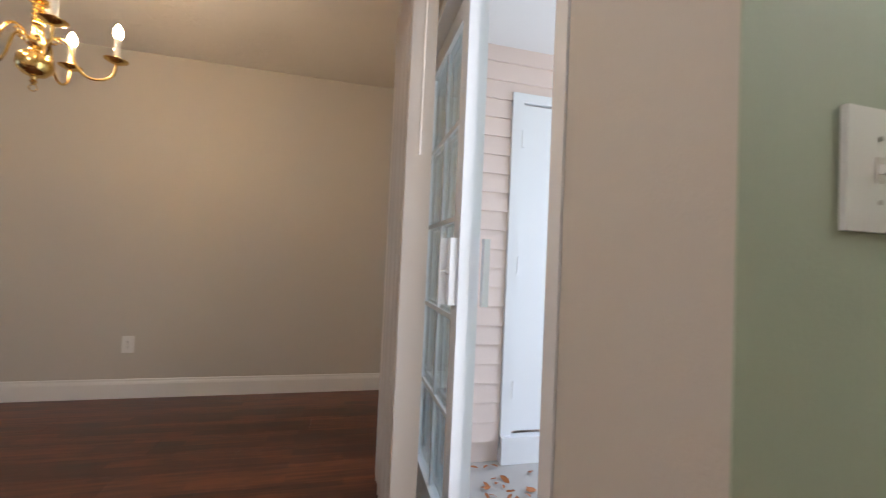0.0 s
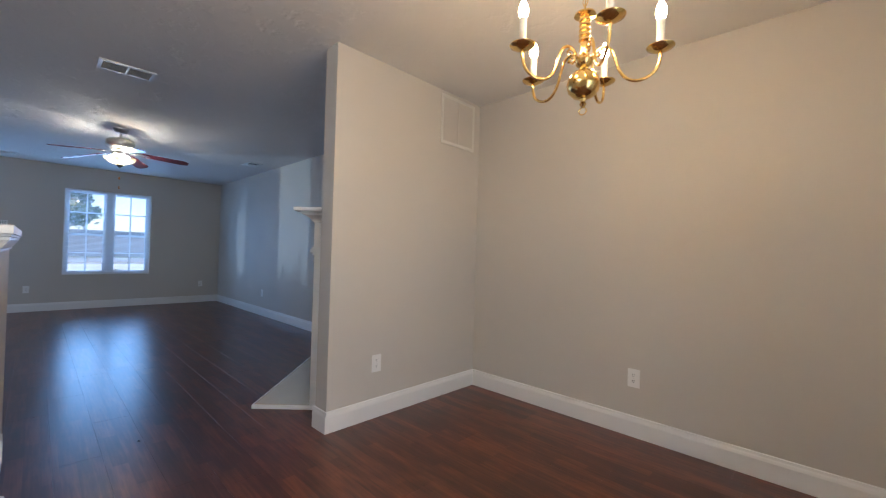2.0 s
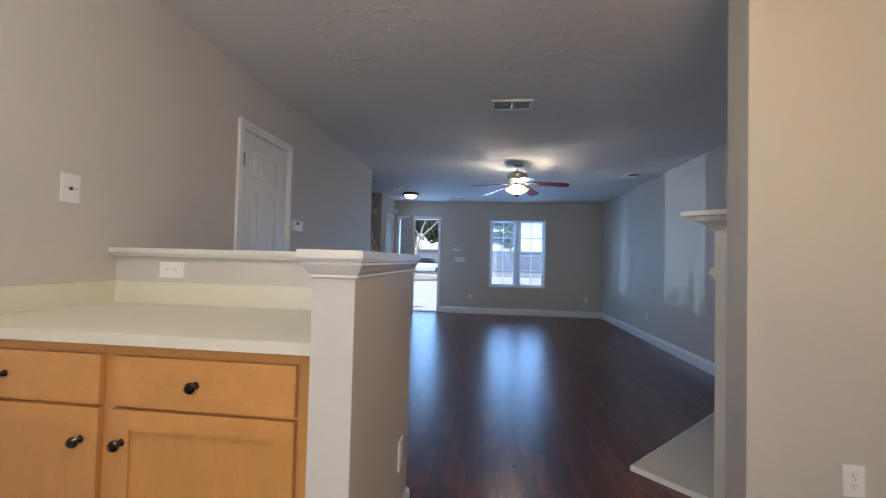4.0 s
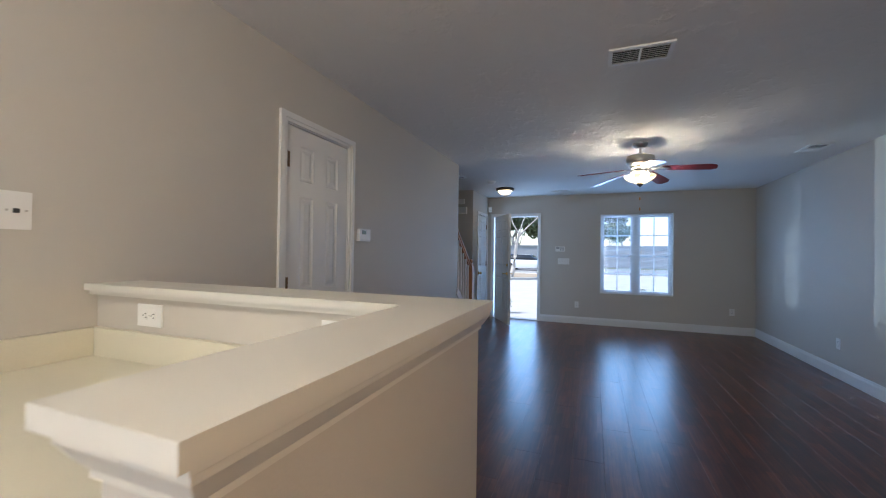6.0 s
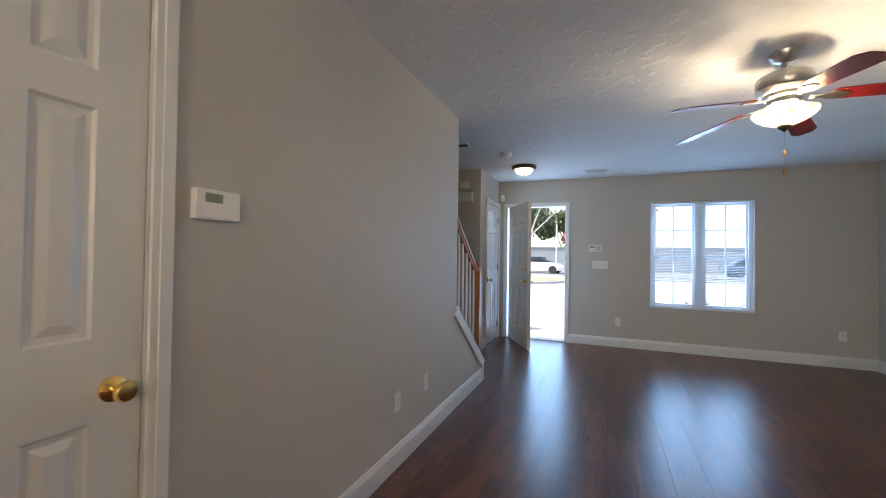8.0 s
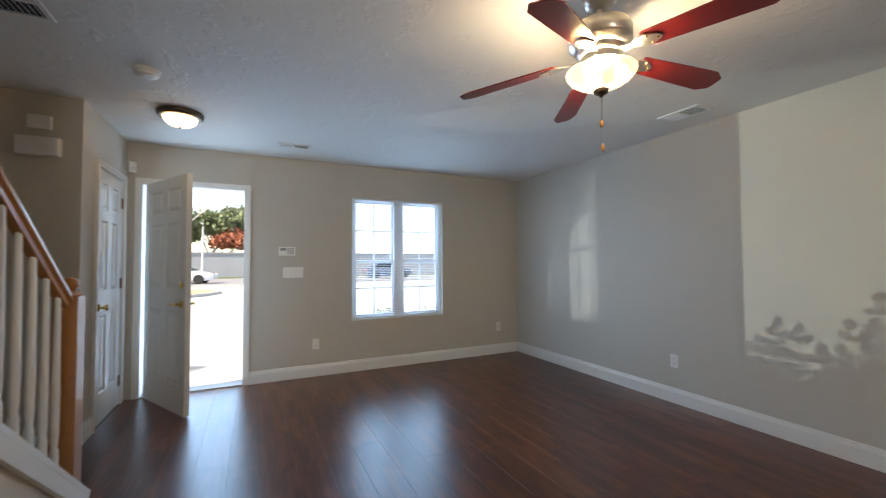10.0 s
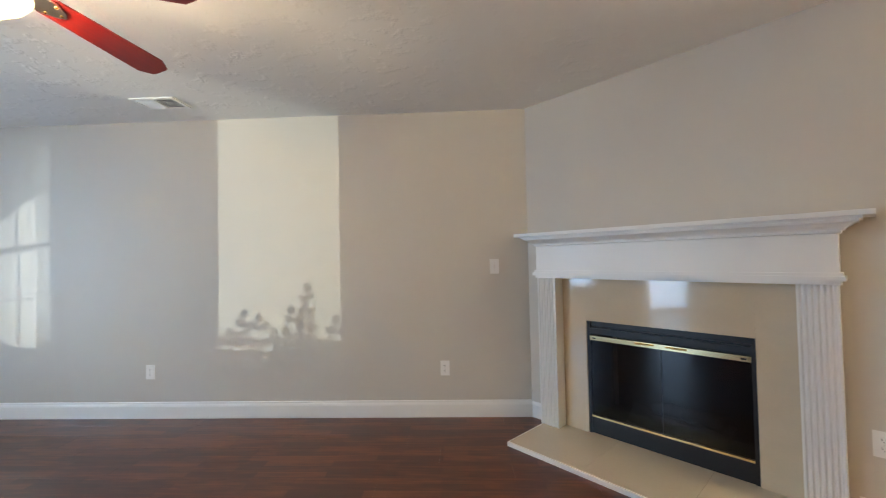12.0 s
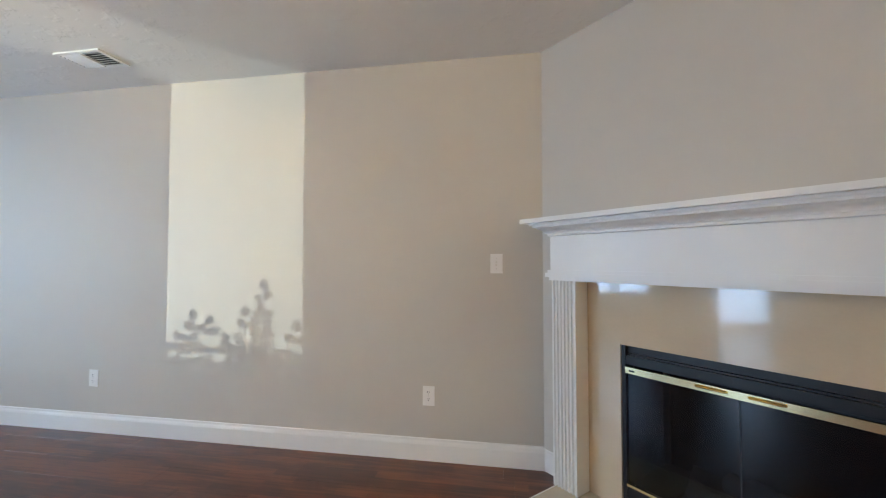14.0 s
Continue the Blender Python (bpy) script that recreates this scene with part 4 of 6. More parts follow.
def ceiling_fan():
    root = thing("ceiling_fan", "five-blade cherry ceiling fan with lit alabaster bowl", "ceiling fan", pose(-6.535, 1.41, 0))

    def turned(name, prof, mat, label="", steps=32, parent=root):
        bm = bmesh.new()
        lathe(bm, prof, steps)
        return part(name, bm, mat, parent, label, True)

    turned("canopy", [(0.072, ZC - 0.001), (0.070, ZC - 0.020), (0.052, ZC - 0.042), (0.022, ZC - 0.052)], M_STEEL, "brushed nickel")
    turned("downrod", [(0.013, ZC - 0.050), (0.013, 2.335)], M_STEEL, "brushed nickel", 14)
    turned("collar", [(0.016, 2.345), (0.036, 2.338), (0.040, 2.318)], M_STEEL, "brushed nickel", 20)
    turned("motor_housing", [(0.05, 2.322), (0.104, 2.318), (0.126, 2.306), (0.133, 2.288), (0.133, 2.246), (0.128, 2.238), (0.133, 2.231), (0.116, 2.214), (0.100, 2.204)], M_STEEL, "brushed nickel")
    turned("switch_housing", [(0.102, 2.203), (0.095, 2.186), (0.082, 2.178), (0.082, 2.150), (0.060, 2.140)], M_STEEL, "polished nickel")
    lean = Matrix.Rotation(radians(2.45), 4, Vector((math.sin(radians(85)), -math.cos(radians(85)), 0)))   # the rotor hangs a little askew
    for k in range(5):
        ang = 8 + 72 * k
        blade = part("blade", bmesh.new(), M_BLADE, root)
        blade.matrix_local = pose(0, 0, 2.187) @ lean @ pose(0, 0, 0, 0, 0, ang) @ pose(0, 0, 0, -11, 6.5, 0)
        bm = bmesh.new()
        pts = [(0.200, -0.044), (0.215, -0.050), (0.44, -0.060), (0.600, -0.066), (0.646, -0.040), (0.652, -0.030), (0.652, 0.030), (0.646, 0.040), (0.600, 0.066), (0.44, 0.060), (0.215, 0.050), (0.200, 0.044)]
        prism(bm, pts, -0.003, 0.003)
        soften(bm, 0.0015, 1)
        bmesh.ops.recalc_face_normals(bm, faces=bm.faces[:])
        bm.to_mesh(blade.data)
        bm.free()
        bm = bmesh.new()
        prism(bm, [(0.105, -0.020), (0.150, -0.012), (0.185, -0.034), (0.215, -0.040), (0.260, -0.018), (0.272, 0.0), (0.260, 0.018), (0.215, 0.040), (0.185, 0.034), (0.150, 0.012), (0.105, 0.020)], -0.010, -0.0035)
        soften(bm, 0.002, 1)
        part("blade_iron", bm, M_STEEL, blade, "polished nickel")
        for x, y in ((0.222, -0.026), (0.222, 0.026), (0.256, 0.0)):
            bm = bmesh.new()
            lathe(bm, [(0.005, -0.0105), (0.005, -0.0125), (0.002, -0.0135)], 8, pose(x, y, 0))
            part("screw", bm, M_BRASS, blade)
    # alabaster bowl, open at the top, with its bulbs
    bm = bmesh.new()
    outer = [(0.022, 2.030), (0.058, 2.040), (0.100, 2.058), (0.131, 2.080), (0.147, 2.102), (0.149, 2.111)]
    inner = [(0.144, 2.111), (0.142, 2.103), (0.126, 2.083), (0.096, 2.063), (0.057, 2.046), (0.022, 2.037)]
    lathe(bm, outer + inner, 40, None, False)
    part("bowl", bm, M_BOWL, root, "lit alabaster glass", True)
    for k in range(3):
        a = radians(40 + 120 * k)
        turned_m = pose(0.082 * math.cos(a), 0.082 * math.sin(a), 2.102)
        bm = bmesh.new()
        lathe(bm, [(0.006, -0.030), (0.020, -0.022), (0.026, -0.004), (0.024, 0.010), (0.013, 0.022), (0.004, 0.025)], 14, turned_m)
        part("bulb", bm, M_BULB, root, "lit", True)
        bm = bmesh.new()
        tube(bm, [(0.082 * math.cos(a), 0.082 * math.sin(a), 2.128), (0.06 * math.cos(a), 0.06 * math.sin(a), 2.152)], 0.012, 10)
        part("lamp_holder", bm, M_STEEL, root)
    turned("bowl_rod", [(0.005, 2.142), (0.005, 2.030)], M_STEEL, "", 8)
    turned("bowl_finial", [(0.026, 2.036), (0.034, 2.028), (0.030, 2.016), (0.014, 2.008), (0.006, 1.998)], M_BRONZE, "dark nickel", 20)
    M_FOB = material("wooden_fob", (0.55, 0.25, 0.06), 0.4)
    for dx, z in ((0.0, 1.862), (0.004, 1.756)):
        bm = bmesh.new()
        tube(bm, [(dx, 0, 2.002), (dx, 0.001, (2.0 + z) / 2), (dx, 0, z + 0.03)], 0.0013, 6)
        part("pull_chain", bm, M_STEEL, root)
        bm = bmesh.new()
        lathe(bm, [(0.003, z + 0.034), (0.007, z + 0.026), (0.008, z + 0.008), (0.004, z)], 10, pose(dx, 0, 0))
        part("pull_fob", bm, M_FOB, root, "amber wood", True)


ceiling_fan()


# ---- chandelier ----
M_CANDLE = material("ivory_candle_sleeve", (0.80, 0.74, 0.62), 0.45)
M_FLAME = material("lit_candle_bulb", (1, 0.92, 0.8), 0.3, emit=(1.0, 0.645, 0.295), strength=172.0)


def chandelier():
    root = thing("chandelier", "polished brass chandelier with five lit candle bulbs", "chandelier", pose(-1.375, 2.06, 0))

    def turned(name, prof, mat, label="", steps=24, parent=root, m=None):
        bm = bmesh.new()
        lathe(bm, prof, steps, m)
        return part(name, bm, mat, parent, label, True)

    turned("ceiling_canopy", [(0.062, ZC - 0.001), (0.060, ZC - 0.012), (0.040, ZC - 0.030), (0.010, ZC - 0.036)], M_BRASS)
    # chain links
    z, k = ZC - 0.040, 0
    link = None
    while z > 1.995:
        if link is None:
            bm = bmesh.new()
            pts = [(0.008 * math.cos(a), 0, 0.016 * math.sin(a)) for a in [2 * math.pi * i / 12 for i in range(13)]]
            tube(bm, pts, 0.0016, 6)
            link = part("chain_link", bm, M_BRASS, root, "", True)
            ob = link
        else:
            ob = new("chain_link", link.data)
            ob.parent = root
        ob.matrix_local = pose(0, 0, z - 0.014, 0, 0, 90 * (k % 2) + 12)
        z -= 0.0265
        k += 1
    bm = bmesh.new()
    tube(bm, [(0.004, 0.003, ZC - 0.035), (-0.004, 0.004, 2.2), (0.003, -0.003, 1.99)], 0.0018, 6)
    part("cord", bm, M_BRASS, root)
    prof = [(0.004, 1.990), (0.012, 1.982), (0.034, 1.972), (0.036, 1.966), (0.016, 1.960)]
    for i in range(5):
        c = 1.950 - 0.017 * i
        prof += [(0.012, c + 0.008), (0.019, c + 0.003), (0.019, c - 0.003), (0.012, c - 0.008)]
    prof += [(0.014, 1.860), (0.013, 1.835), (0.022, 1.826), (0.030, 1.810), (0.026, 1.796), (0.014, 1.786), (0.018, 1.776)]
    turned("column", prof, M_BRASS)
    turned("ball", [(0.018, 1.775), (0.036, 1.768), (0.050, 1.750), (0.055, 1.726), (0.050, 1.703), (0.034, 1.686), (0.014, 1.679)], M_BRASS, "polished brass", 32)
    turned("finial", [(0.012, 1.678), (0.008, 1.668), (0.012, 1.660), (0.005, 1.650)], M_BRASS)
    bm = bmesh.new()
    tube(bm, [(0.013 * math.cos(a), 0, 1.637 + 0.013 * math.sin(a)) for a in [2 * math.pi * i / 14 for i in range(15)]], 0.002, 6)
    part("pull_ring", bm, M_BRASS, root, "", True)
    for i in range(5):
        a = radians(24 + 72 * i)
        m = pose(0, 0, 0, 0, 0, math.degrees(a))
        arm = part("arm", bmesh.new(), M_BRASS, root, "", True)
        arm.matrix_local = m
        bm = bmesh.new()
        ctrl = [(0.026, 1.812), (0.040, 1.838), (0.062, 1.850), (0.084, 1.838), (0.098, 1.806), (0.112, 1.764), (0.134, 1.734), (0.164, 1.722), (0.196, 1.730), (0.222, 1.752), (0.232, 1.786), (0.233, 1.812)]
        pts = []
        for q in range(len(ctrl) - 1):
            p0, p1, p2, p3 = ctrl[max(q - 1, 0)], ctrl[q], ctrl[q + 1], ctrl[min(q + 2, len(ctrl) - 1)]
            for s in (0, 0.25, 0.5, 0.75):
                f = lambda j: 0.5 * (2 * p1[j] + (p2[j] - p0[j]) * s + (2 * p0[j] - 5 * p1[j] + 4 * p2[j] - p3[j]) * s * s + (3 * p1[j] - p0[j] - 3 * p2[j] + p3[j]) * s ** 3)
                pts.append((f(0), 0, f(1)))
        tube(bm, pts, 0.0052, 9)
        # the scroll where the arm leaves the column
        tube(bm, [(0.050 + 0.016 * math.cos(b) * (1 - b / 9), 0.0, 1.828 + 0.016 * math.sin(b) * (1 - b / 9)) for b in [0.5 * j for j in range(14)]], 0.004, 7)
        bmesh.ops.recalc_face_normals(bm, faces=bm.faces[:])
        bm.to_mesh(arm.data)
        bm.free()
        arm.data.shade_smooth()
        at = pose(0.233, 0, 0)
        turned("drip_pan", [(0.008, 1.806), (0.020, 1.810), (0.040, 1.820), (0.042, 1.824), (0.036, 1.824), (0.018, 1.818), (0.012, 1.830), (0.013, 1.838)], M_BRASS, "", 24, arm, at)
        turned("candle_sleeve", [(0.0115, 1.836), (0.0115, 1.902), (0.013, 1.905), (0.013, 1.911), (0.009, 1.912)], M_CANDLE, "ivory", 18, arm, at)
        turned("bulb", [(0.008, 1.9125), (0.0135, 1.921), (0.0160, 1.934), (0.0150, 1.947), (0.0105, 1.960), (0.005, 1.971), (0.002, 1.975)], M_FLAME, "lit", 18, arm, at)


chandelier()


# ---- half wall, counter and cabinet ----
bm = bmesh.new()
prism(bm, [(-2.96, YS), (-2.96, 0.585), (-2.30, 0.585), (-2.30, 0.70), (-3.075, 0.70), (-3.075, YS)][::-1], 0, 1.1518)
structure("wall_half", bm, M_WALL, "greige half wall round the kitchen counter")
run("baseboard_half_north", (-2.30, 0.70), (-3.089, 0.70))
run("baseboard_half_west", (-3.075, 0.714), (-3.075, YS))
run("baseboard_half_end", (-2.30, 0.585), (-2.30, 0.714))

bm = bmesh.new()
prism(bm, [(-2.918, YS + 0.001), (-2.918, 0.556), (-2.262, 0.556), (-2.262, 0.731), (-3.106, 0.731), (-3.106, YS + 0.001)][::-1], 1.153, 1.175)
soften(bm, 0.004, 2)
cap = structure("half_wall_cap", bm, M_CAP, "cream painted board capping the half wall")
bm = bmesh.new()
box(bm, -2.9598, -2.932, YS + 0.002, 0.5845, 1.138, 1.1525)
box(bm, -2.932, -2.345, 0.570, 0.5845, 1.138, 1.1525)
soften(bm, 0.004, 2)
structure("half_wall_inner_trim", bm, M_CAP, "cream moulding under the cap on the kitchen side")
bm = bmesh.new()
rows = []
for off, z in ((0.002, 1.102), (0.006, 1.104), (0.006, 1.111), (0.009, 1.114), (0.015, 1.123), (0.021, 1.133), (0.024, 1.137), (0.024, 1.144), (0.027, 1.146), (0.027, 1.1528)):
    rows.append([bm.verts.new((x, y, z)) for x, y in ((-3.075 - off, YS + 0.002), (-3.075 - off, 0.70 + off), (-2.30 + off, 0.70 + off), (-2.30 + off, 0.585 - off), (-2.32, 0.585 - off), (-2.32, 0.6425), (-3.0175, 0.6425), (-3.0175, YS + 0.002))])
for a, b in zip(rows, rows[1:]):
    for k in range(8):
        bm.faces.new((a[k], a[(k + 1) % 8], b[(k + 1) % 8], b[k]))
bm.faces.new(rows[-1])
structure("half_wall_trim", bm, M_CAP, "cream crown moulding under the cap")

M_LAMINATE = material("cream_counter_laminate", (0.70, 0.66, 0.53), 0.38, vary=0.03, scale=8, grain=0.05, grain_scale=240)
counter = thing("countertop", "cream laminate countertop with backsplash on the cabinet", "countertop", pose(0, 0, 0))
bm = bmesh.new()
box(bm, -2.958, -2.322, YS + 0.002, 0.583, 0.892, 0.925)
soften(bm, 0.010, 3)
part("worktop", bm, M_LAMINATE, counter)
for b in ((-2.958, -2.938, YS + 0.023, 0.562, 0.9255, 1.022), (-2.958, -2.33, YS + 0.002, YS + 0.022, 0.9255, 1.022), (-2.937, -2.345, 0.563, 0.583, 0.9255, 1.022)):
    bm = bmesh.new()
    box(bm, *b)
    soften(bm, 0.003, 2)
    part("backsplash", bm, M_LAMINATE, counter)

for y in (-0.385, 0.36):
    o = outlet(flat(-2.96, y, 1.079, 0) @ pose(0, 0, 0, 0, 90, 0), "white duplex outlet lying sideways above the counter")

M_MAPLE = material("honey_maple", (0.56, 0.27, 0.075), 0.34, vary=0.16, scale=4, stretch=(3, 3, 0.6), grain=0.10, grain_scale=40, coat=0.25)
M_MAPLE_H = material("honey_maple_rail", (0.58, 0.28, 0.08), 0.34, vary=0.16, scale=4, stretch=(3, 0.6, 3), grain=0.10, grain_scale=40, coat=0.25)
M_KNOB = material("black_nickel", (0.06, 0.055, 0.05), 0.16, 0.9)


def base_cabinet():
    """Local x along the front (to world +y), -y out of the front (world +x)."""
    root = thing("base_cabinet", "honey maple base cabinet with two drawers and doors", "cabinet", pose(-2.362, 0, 0, 0, 0, 90))
    x0, x1, d = YS + 0.012, 0.580, 0.575

    def slab(name, b, mat=M_MAPLE, parent=root, s=0.002, segs=1, label=""):
        bm = bmesh.new()
        box(bm, *b)
        soften(bm, s, segs)
        return part(name, bm, mat, parent, label)

    slab("body", (x0, x1, 0.018, d, 0.10, 0.8905))
    slab("toe_kick", (x0, x1, 0.075, d, 0.001, 0.0995), M_DARK)
    # face frame
    for a, b in ((x0, x0 + 0.045), (-0.078, -0.012), (x1 - 0.055, x1)):
        slab("frame_stile", (a, b, 0.0, 0.0178, 0.10, 0.8905))
    for a, b in ((x0 + 0.045, -0.078), (-0.012, x1 - 0.055)):
        for c, e in ((0.10, 0.135), (0.690, 0.730), (0.848, 0.8905)):
            slab("frame_rail", (a, b, 0.0, 0.0178, c, e), M_MAPLE_H)

    def knob(x, z, parent):
        bm = bmesh.new()
        lathe(bm, [(0.011, 0), (0.010, 0.003), (0.006, 0.008), (0.006, 0.014), (0.015, 0.019), (0.0165, 0.024), (0.013, 0.029), (0.004, 0.031)], 18, pose(x, -0.021, z, 90, 0, 0))
        part("knob", bm, M_KNOB, parent, "black nickel", True)

    for a, b, kx, dx in ((x0 + 0.028, -0.066, -0.380, -0.118), (-0.022, 0.527, 0.235, 0.012)):
        dr = slab("drawer_front", (a, b, -0.020, -0.001, 0.716, 0.856), M_MAPLE_H, root, 0.007, 3)
        knob(kx, 0.786, dr)
        door = slab("cabinet_door", (a + 0.05, b - 0.05, -0.012, -0.004, 0.17, 0.65), M_MAPLE, root, 0.001)
        for c in ((a, a + 0.056, 0.115, 0.704), (b - 0.056, b, 0.115, 0.704)):
            slab("door_stile", (c[0], c[1], -0.020, -0.001, c[2], c[3]), M_MAPLE, door, 0.004, 2)
        for c in ((0.115, 0.171), (0.648, 0.704)):
            slab("door_rail", (a + 0.056, b - 0.056, -0.020, -0.001, c[0], c[1]), M_MAPLE_H, door, 0.004, 2)
        knob(dx, 0.612, door)


base_cabinet()


# ---- stairs ----
M_OAK = material("varnished_oak", (0.42, 0.17, 0.045), 0.28, vary=0.2, scale=6, stretch=(1, 8, 8), grain=0.12, grain_scale=30, coat=0.3)
M_CARPET = material("beige_carpet", (0.36, 0.31, 0.25), 0.95, vary=0.12, scale=20, grain=0.3, grain_scale=300, bump=0.6, bump_scale=400)
KNEE = lambda x: 0.205 + (x + 7.735) * 0.77      # top of the sloping knee wall
bm = bmesh.new()
prism(bm, [(-7.70, 0.0), (-6.931, 0.0), (-6.931, KNEE(-6.931) - 0.02), (-7.70, KNEE(-7.70) - 0.02)], 0, 0.12, pose(0, YS, 0, 90, 0, 0))
structure("wall_knee", bm, M_WALL, "greige knee wall under the stair rail")
slope = math.degrees(math.atan(0.77))
L = (7.745 - 6.90) / math.cos(radians(slope))
bm = bmesh.new()
box(bm, 0, L, -0.075, 0.075, -0.012, 0.012)
soften(bm, 0.005, 2)
ob = structure("knee_wall_cap", bm, M_TRIM, "white sloping cap of the knee wall")
ob.matrix_world = pose(-7.745, YS - 0.055, KNEE(-7.745) - 0.008, 0, -slope, 0)
bm = bmesh.new()
box(bm, 0.0, L - 0.03, -0.010, 0.010, -0.075, -0.014)
soften(bm, 0.004, 2)
ob = structure("knee_wall_trim", bm, M_TRIM, "white apron board under the knee wall cap")
ob.matrix_world = pose(-7.73, YS + 0.011, KNEE(-7.73) - 0.008, 0, -slope, 0)
bm = bmesh.new()
box(bm, -7.735, -7.70, YS - 0.13, YS + 0.02, 0.001, 0.200)
soften(bm, 0.003, 2)
structure("knee_wall_end", bm, M_TRIM, "white board at the foot of the knee wall")

rail = thing("stair_rail", "varnished oak stair rail with white balusters", "stair rail", pose(0, YS - 0.06, 0))
bm = bmesh.new()
a, b = Vector((-7.66, 0, KNEE(-7.66) + 0.845)), Vector((-6.93, 0, KNEE(-6.93) + 0.845))
n = (b - a).normalized()
up = Vector((-n.z, 0, n.x))
prof = [(-0.016, -0.036), (0.016, -0.036), (0.018, -0.016), (0.030, -0.008), (0.031, 0.008), (0.024, 0.022), (0.010, 0.029), (-0.010, 0.029), (-0.024, 0.022), (-0.031, 0.008), (-0.030, -0.008), (-0.018, -0.016)]
rings = [[bm.verts.new(p + Vector((0, y, 0)) + up * z) for y, z in prof] for p in (a, b)]
for k in range(len(prof)):
    bm.faces.new((rings[0][k], rings[0][(k + 1) % len(prof)], rings[1][(k + 1) % len(prof)], rings[1][k]))
bm.faces.new(rings[0])
bm.faces.new(rings[1][::-1])
part("handrail", bm, M_OAK, rail, "varnished oak", True)
bm = bmesh.new()
box(bm, -7.745, -7.655, -0.045, 0.045, 0.16, 1.125)
soften(bm, 0.005, 2)
newel = part("newel_post", bm, M_OAK, rail, "varnished oak")
bm = bmesh.new()
lathe(bm, [(0.048, 1.1255), (0.050, 1.134), (0.030, 1.142), (0.022, 1.150), (0.030, 1.160), (0.038, 1.176), (0.036, 1.194), (0.024, 1.208), (0.006, 1.214)], 20, pose(-7.70, 0, 0))
part("newel_cap", bm, M_OAK, newel, "turned oak ball", True)
for k in range(6):
    x = -7.58 + 0.112 * k
    bm = bmesh.new()
    lathe(bm, [(0.017, KNEE(x) + 0.005), (0.017, KNEE(x) + 0.14), (0.012, KNEE(x) + 0.16), (0.0155, KNEE(x) + 0.20), (0.0165, KNEE(x) + 0.34), (0.012, KNEE(x) + 0.72), (0.011, KNEE(x) + 0.812)], 12, pose(x, 0, 0))
    part("baluster", bm, M_TRIM, rail, "white turned", True)

for k in range(8):
    st = thing("stair_step", "carpeted beige stair step", "stair step", pose(-7.62 + 0.26 * k, 0, 0), "stair steps")
    h = 0.185 * (k + 1)
    bm = bmesh.new()
    box(bm, -0.025, 0.26, -1.798, YS - 0.125, h - 0.035, h)
    soften(bm, 0.010, 2)
    part("tread", bm, M_CARPET, st)
    bm = bmesh.new()
    box(bm, 0, 0.02, -1.798, YS - 0.125, h - 0.185 + (0.001 if k == 0 else 0.0005), h - 0.0355)
    part("riser", bm, M_CARPET, st)


# ---- patio door and blinds ----
def patio_door():
    root = tagged(new("door_patio"), "white sliding glass patio door standing open", kind="structure")
    y0, y1, h = SLIDE

    def bar(name, b, parent=root, mat=M_VINYL, s=0.003):
        bm = bmesh.new()
        box(bm, *b)
        soften(bm, s, 1)
        return part(name, bm, mat, parent)

    bar("door_frame", (XE - 0.004, XE + 0.130, y0 + 0.001, y0 + 0.040, 0.020, h - 0.001))
    bar("door_frame", (XE - 0.004, XE + 0.130, y1 - 0.040, y1 - 0.001, 0.020, h - 0.001))
    bar("door_frame", (XE - 0.004, XE + 0.130, y0 + 0.040, y1 - 0.040, h - 0.040, h - 0.001))
    bar("track", (XE - 0.004, XE + 0.140, y0 + 0.001, y1 - 0.001, -0.010, 0.0195), mat=M_STEEL)
    for nm, x, a, b in (("sliding_panel", XE + 0.050, 1.535, 2.490), ("fixed_panel", XE + 0.092, 1.560, 2.598)):
        p = tagged(new(nm))
        p.parent = root
        f = 0.080
        z0, z1 = 0.022, h - 0.042
        bar("stile", (x, x + 0.038, a, a + f, z0, z1), p)
        bar("stile", (x, x + 0.038, b - f, b, z0, z1), p)
        bar("rail", (x, x + 0.038, a + f, b - f, z0, z0 + 0.10), p)
        bar("rail", (x, x + 0.038, a + f, b - f, z1 - f, z1), p)
        for k in range(1, 5):
            z = z0 + 0.10 + (z1 - z0 - 0.10 - f) * k / 5
            bar("grille", (x + 0.013, x + 0.026, a + f, b - f, z - 0.010, z + 0.010), p, s=0.002)
        for k in (1, 2):
            y = a + f + (b - a - 2 * f) * k / 3
            bar("grille", (x + 0.0125, x + 0.0255, y - 0.010, y + 0.010, z0 + 0.10, z1 - f), p, s=0.002)
        bm = bmesh.new()
        box(bm, x + 0.017, x + 0.022, a + f, b - f, z0 + 0.10, z1 - f)
        g = part("pane", bm, glass("patio_glass", (0.93, 0.97, 0.97)), p)
        g.visible_shadow = False
    # latch handles on the leading stile, inside and out
    bar("handle", (XE + 0.022, XE + 0.0495, 1.552, 1.602, 0.905, 1.135), s=0.006)
    bar("handle", (XE - 0.004, XE + 0.0215, 1.588, 1.602, 0.905, 1.135), s=0.004)
    bar("handle", (XE + 0.1305, XE + 0.152, 1.515, 1.540, 0.905, 1.135), s=0.004)
    bm = bmesh.new()
    lathe(bm, [(0.012, 0), (0.012, 0.006), (0.005, 0.010), (0.005, 0.022)], 12, pose(XE + 0.022, 1.570, 1.02, 0, -90, 0))
    part("lock_lever", bm, M_STEEL, root, "", True)


patio_door()

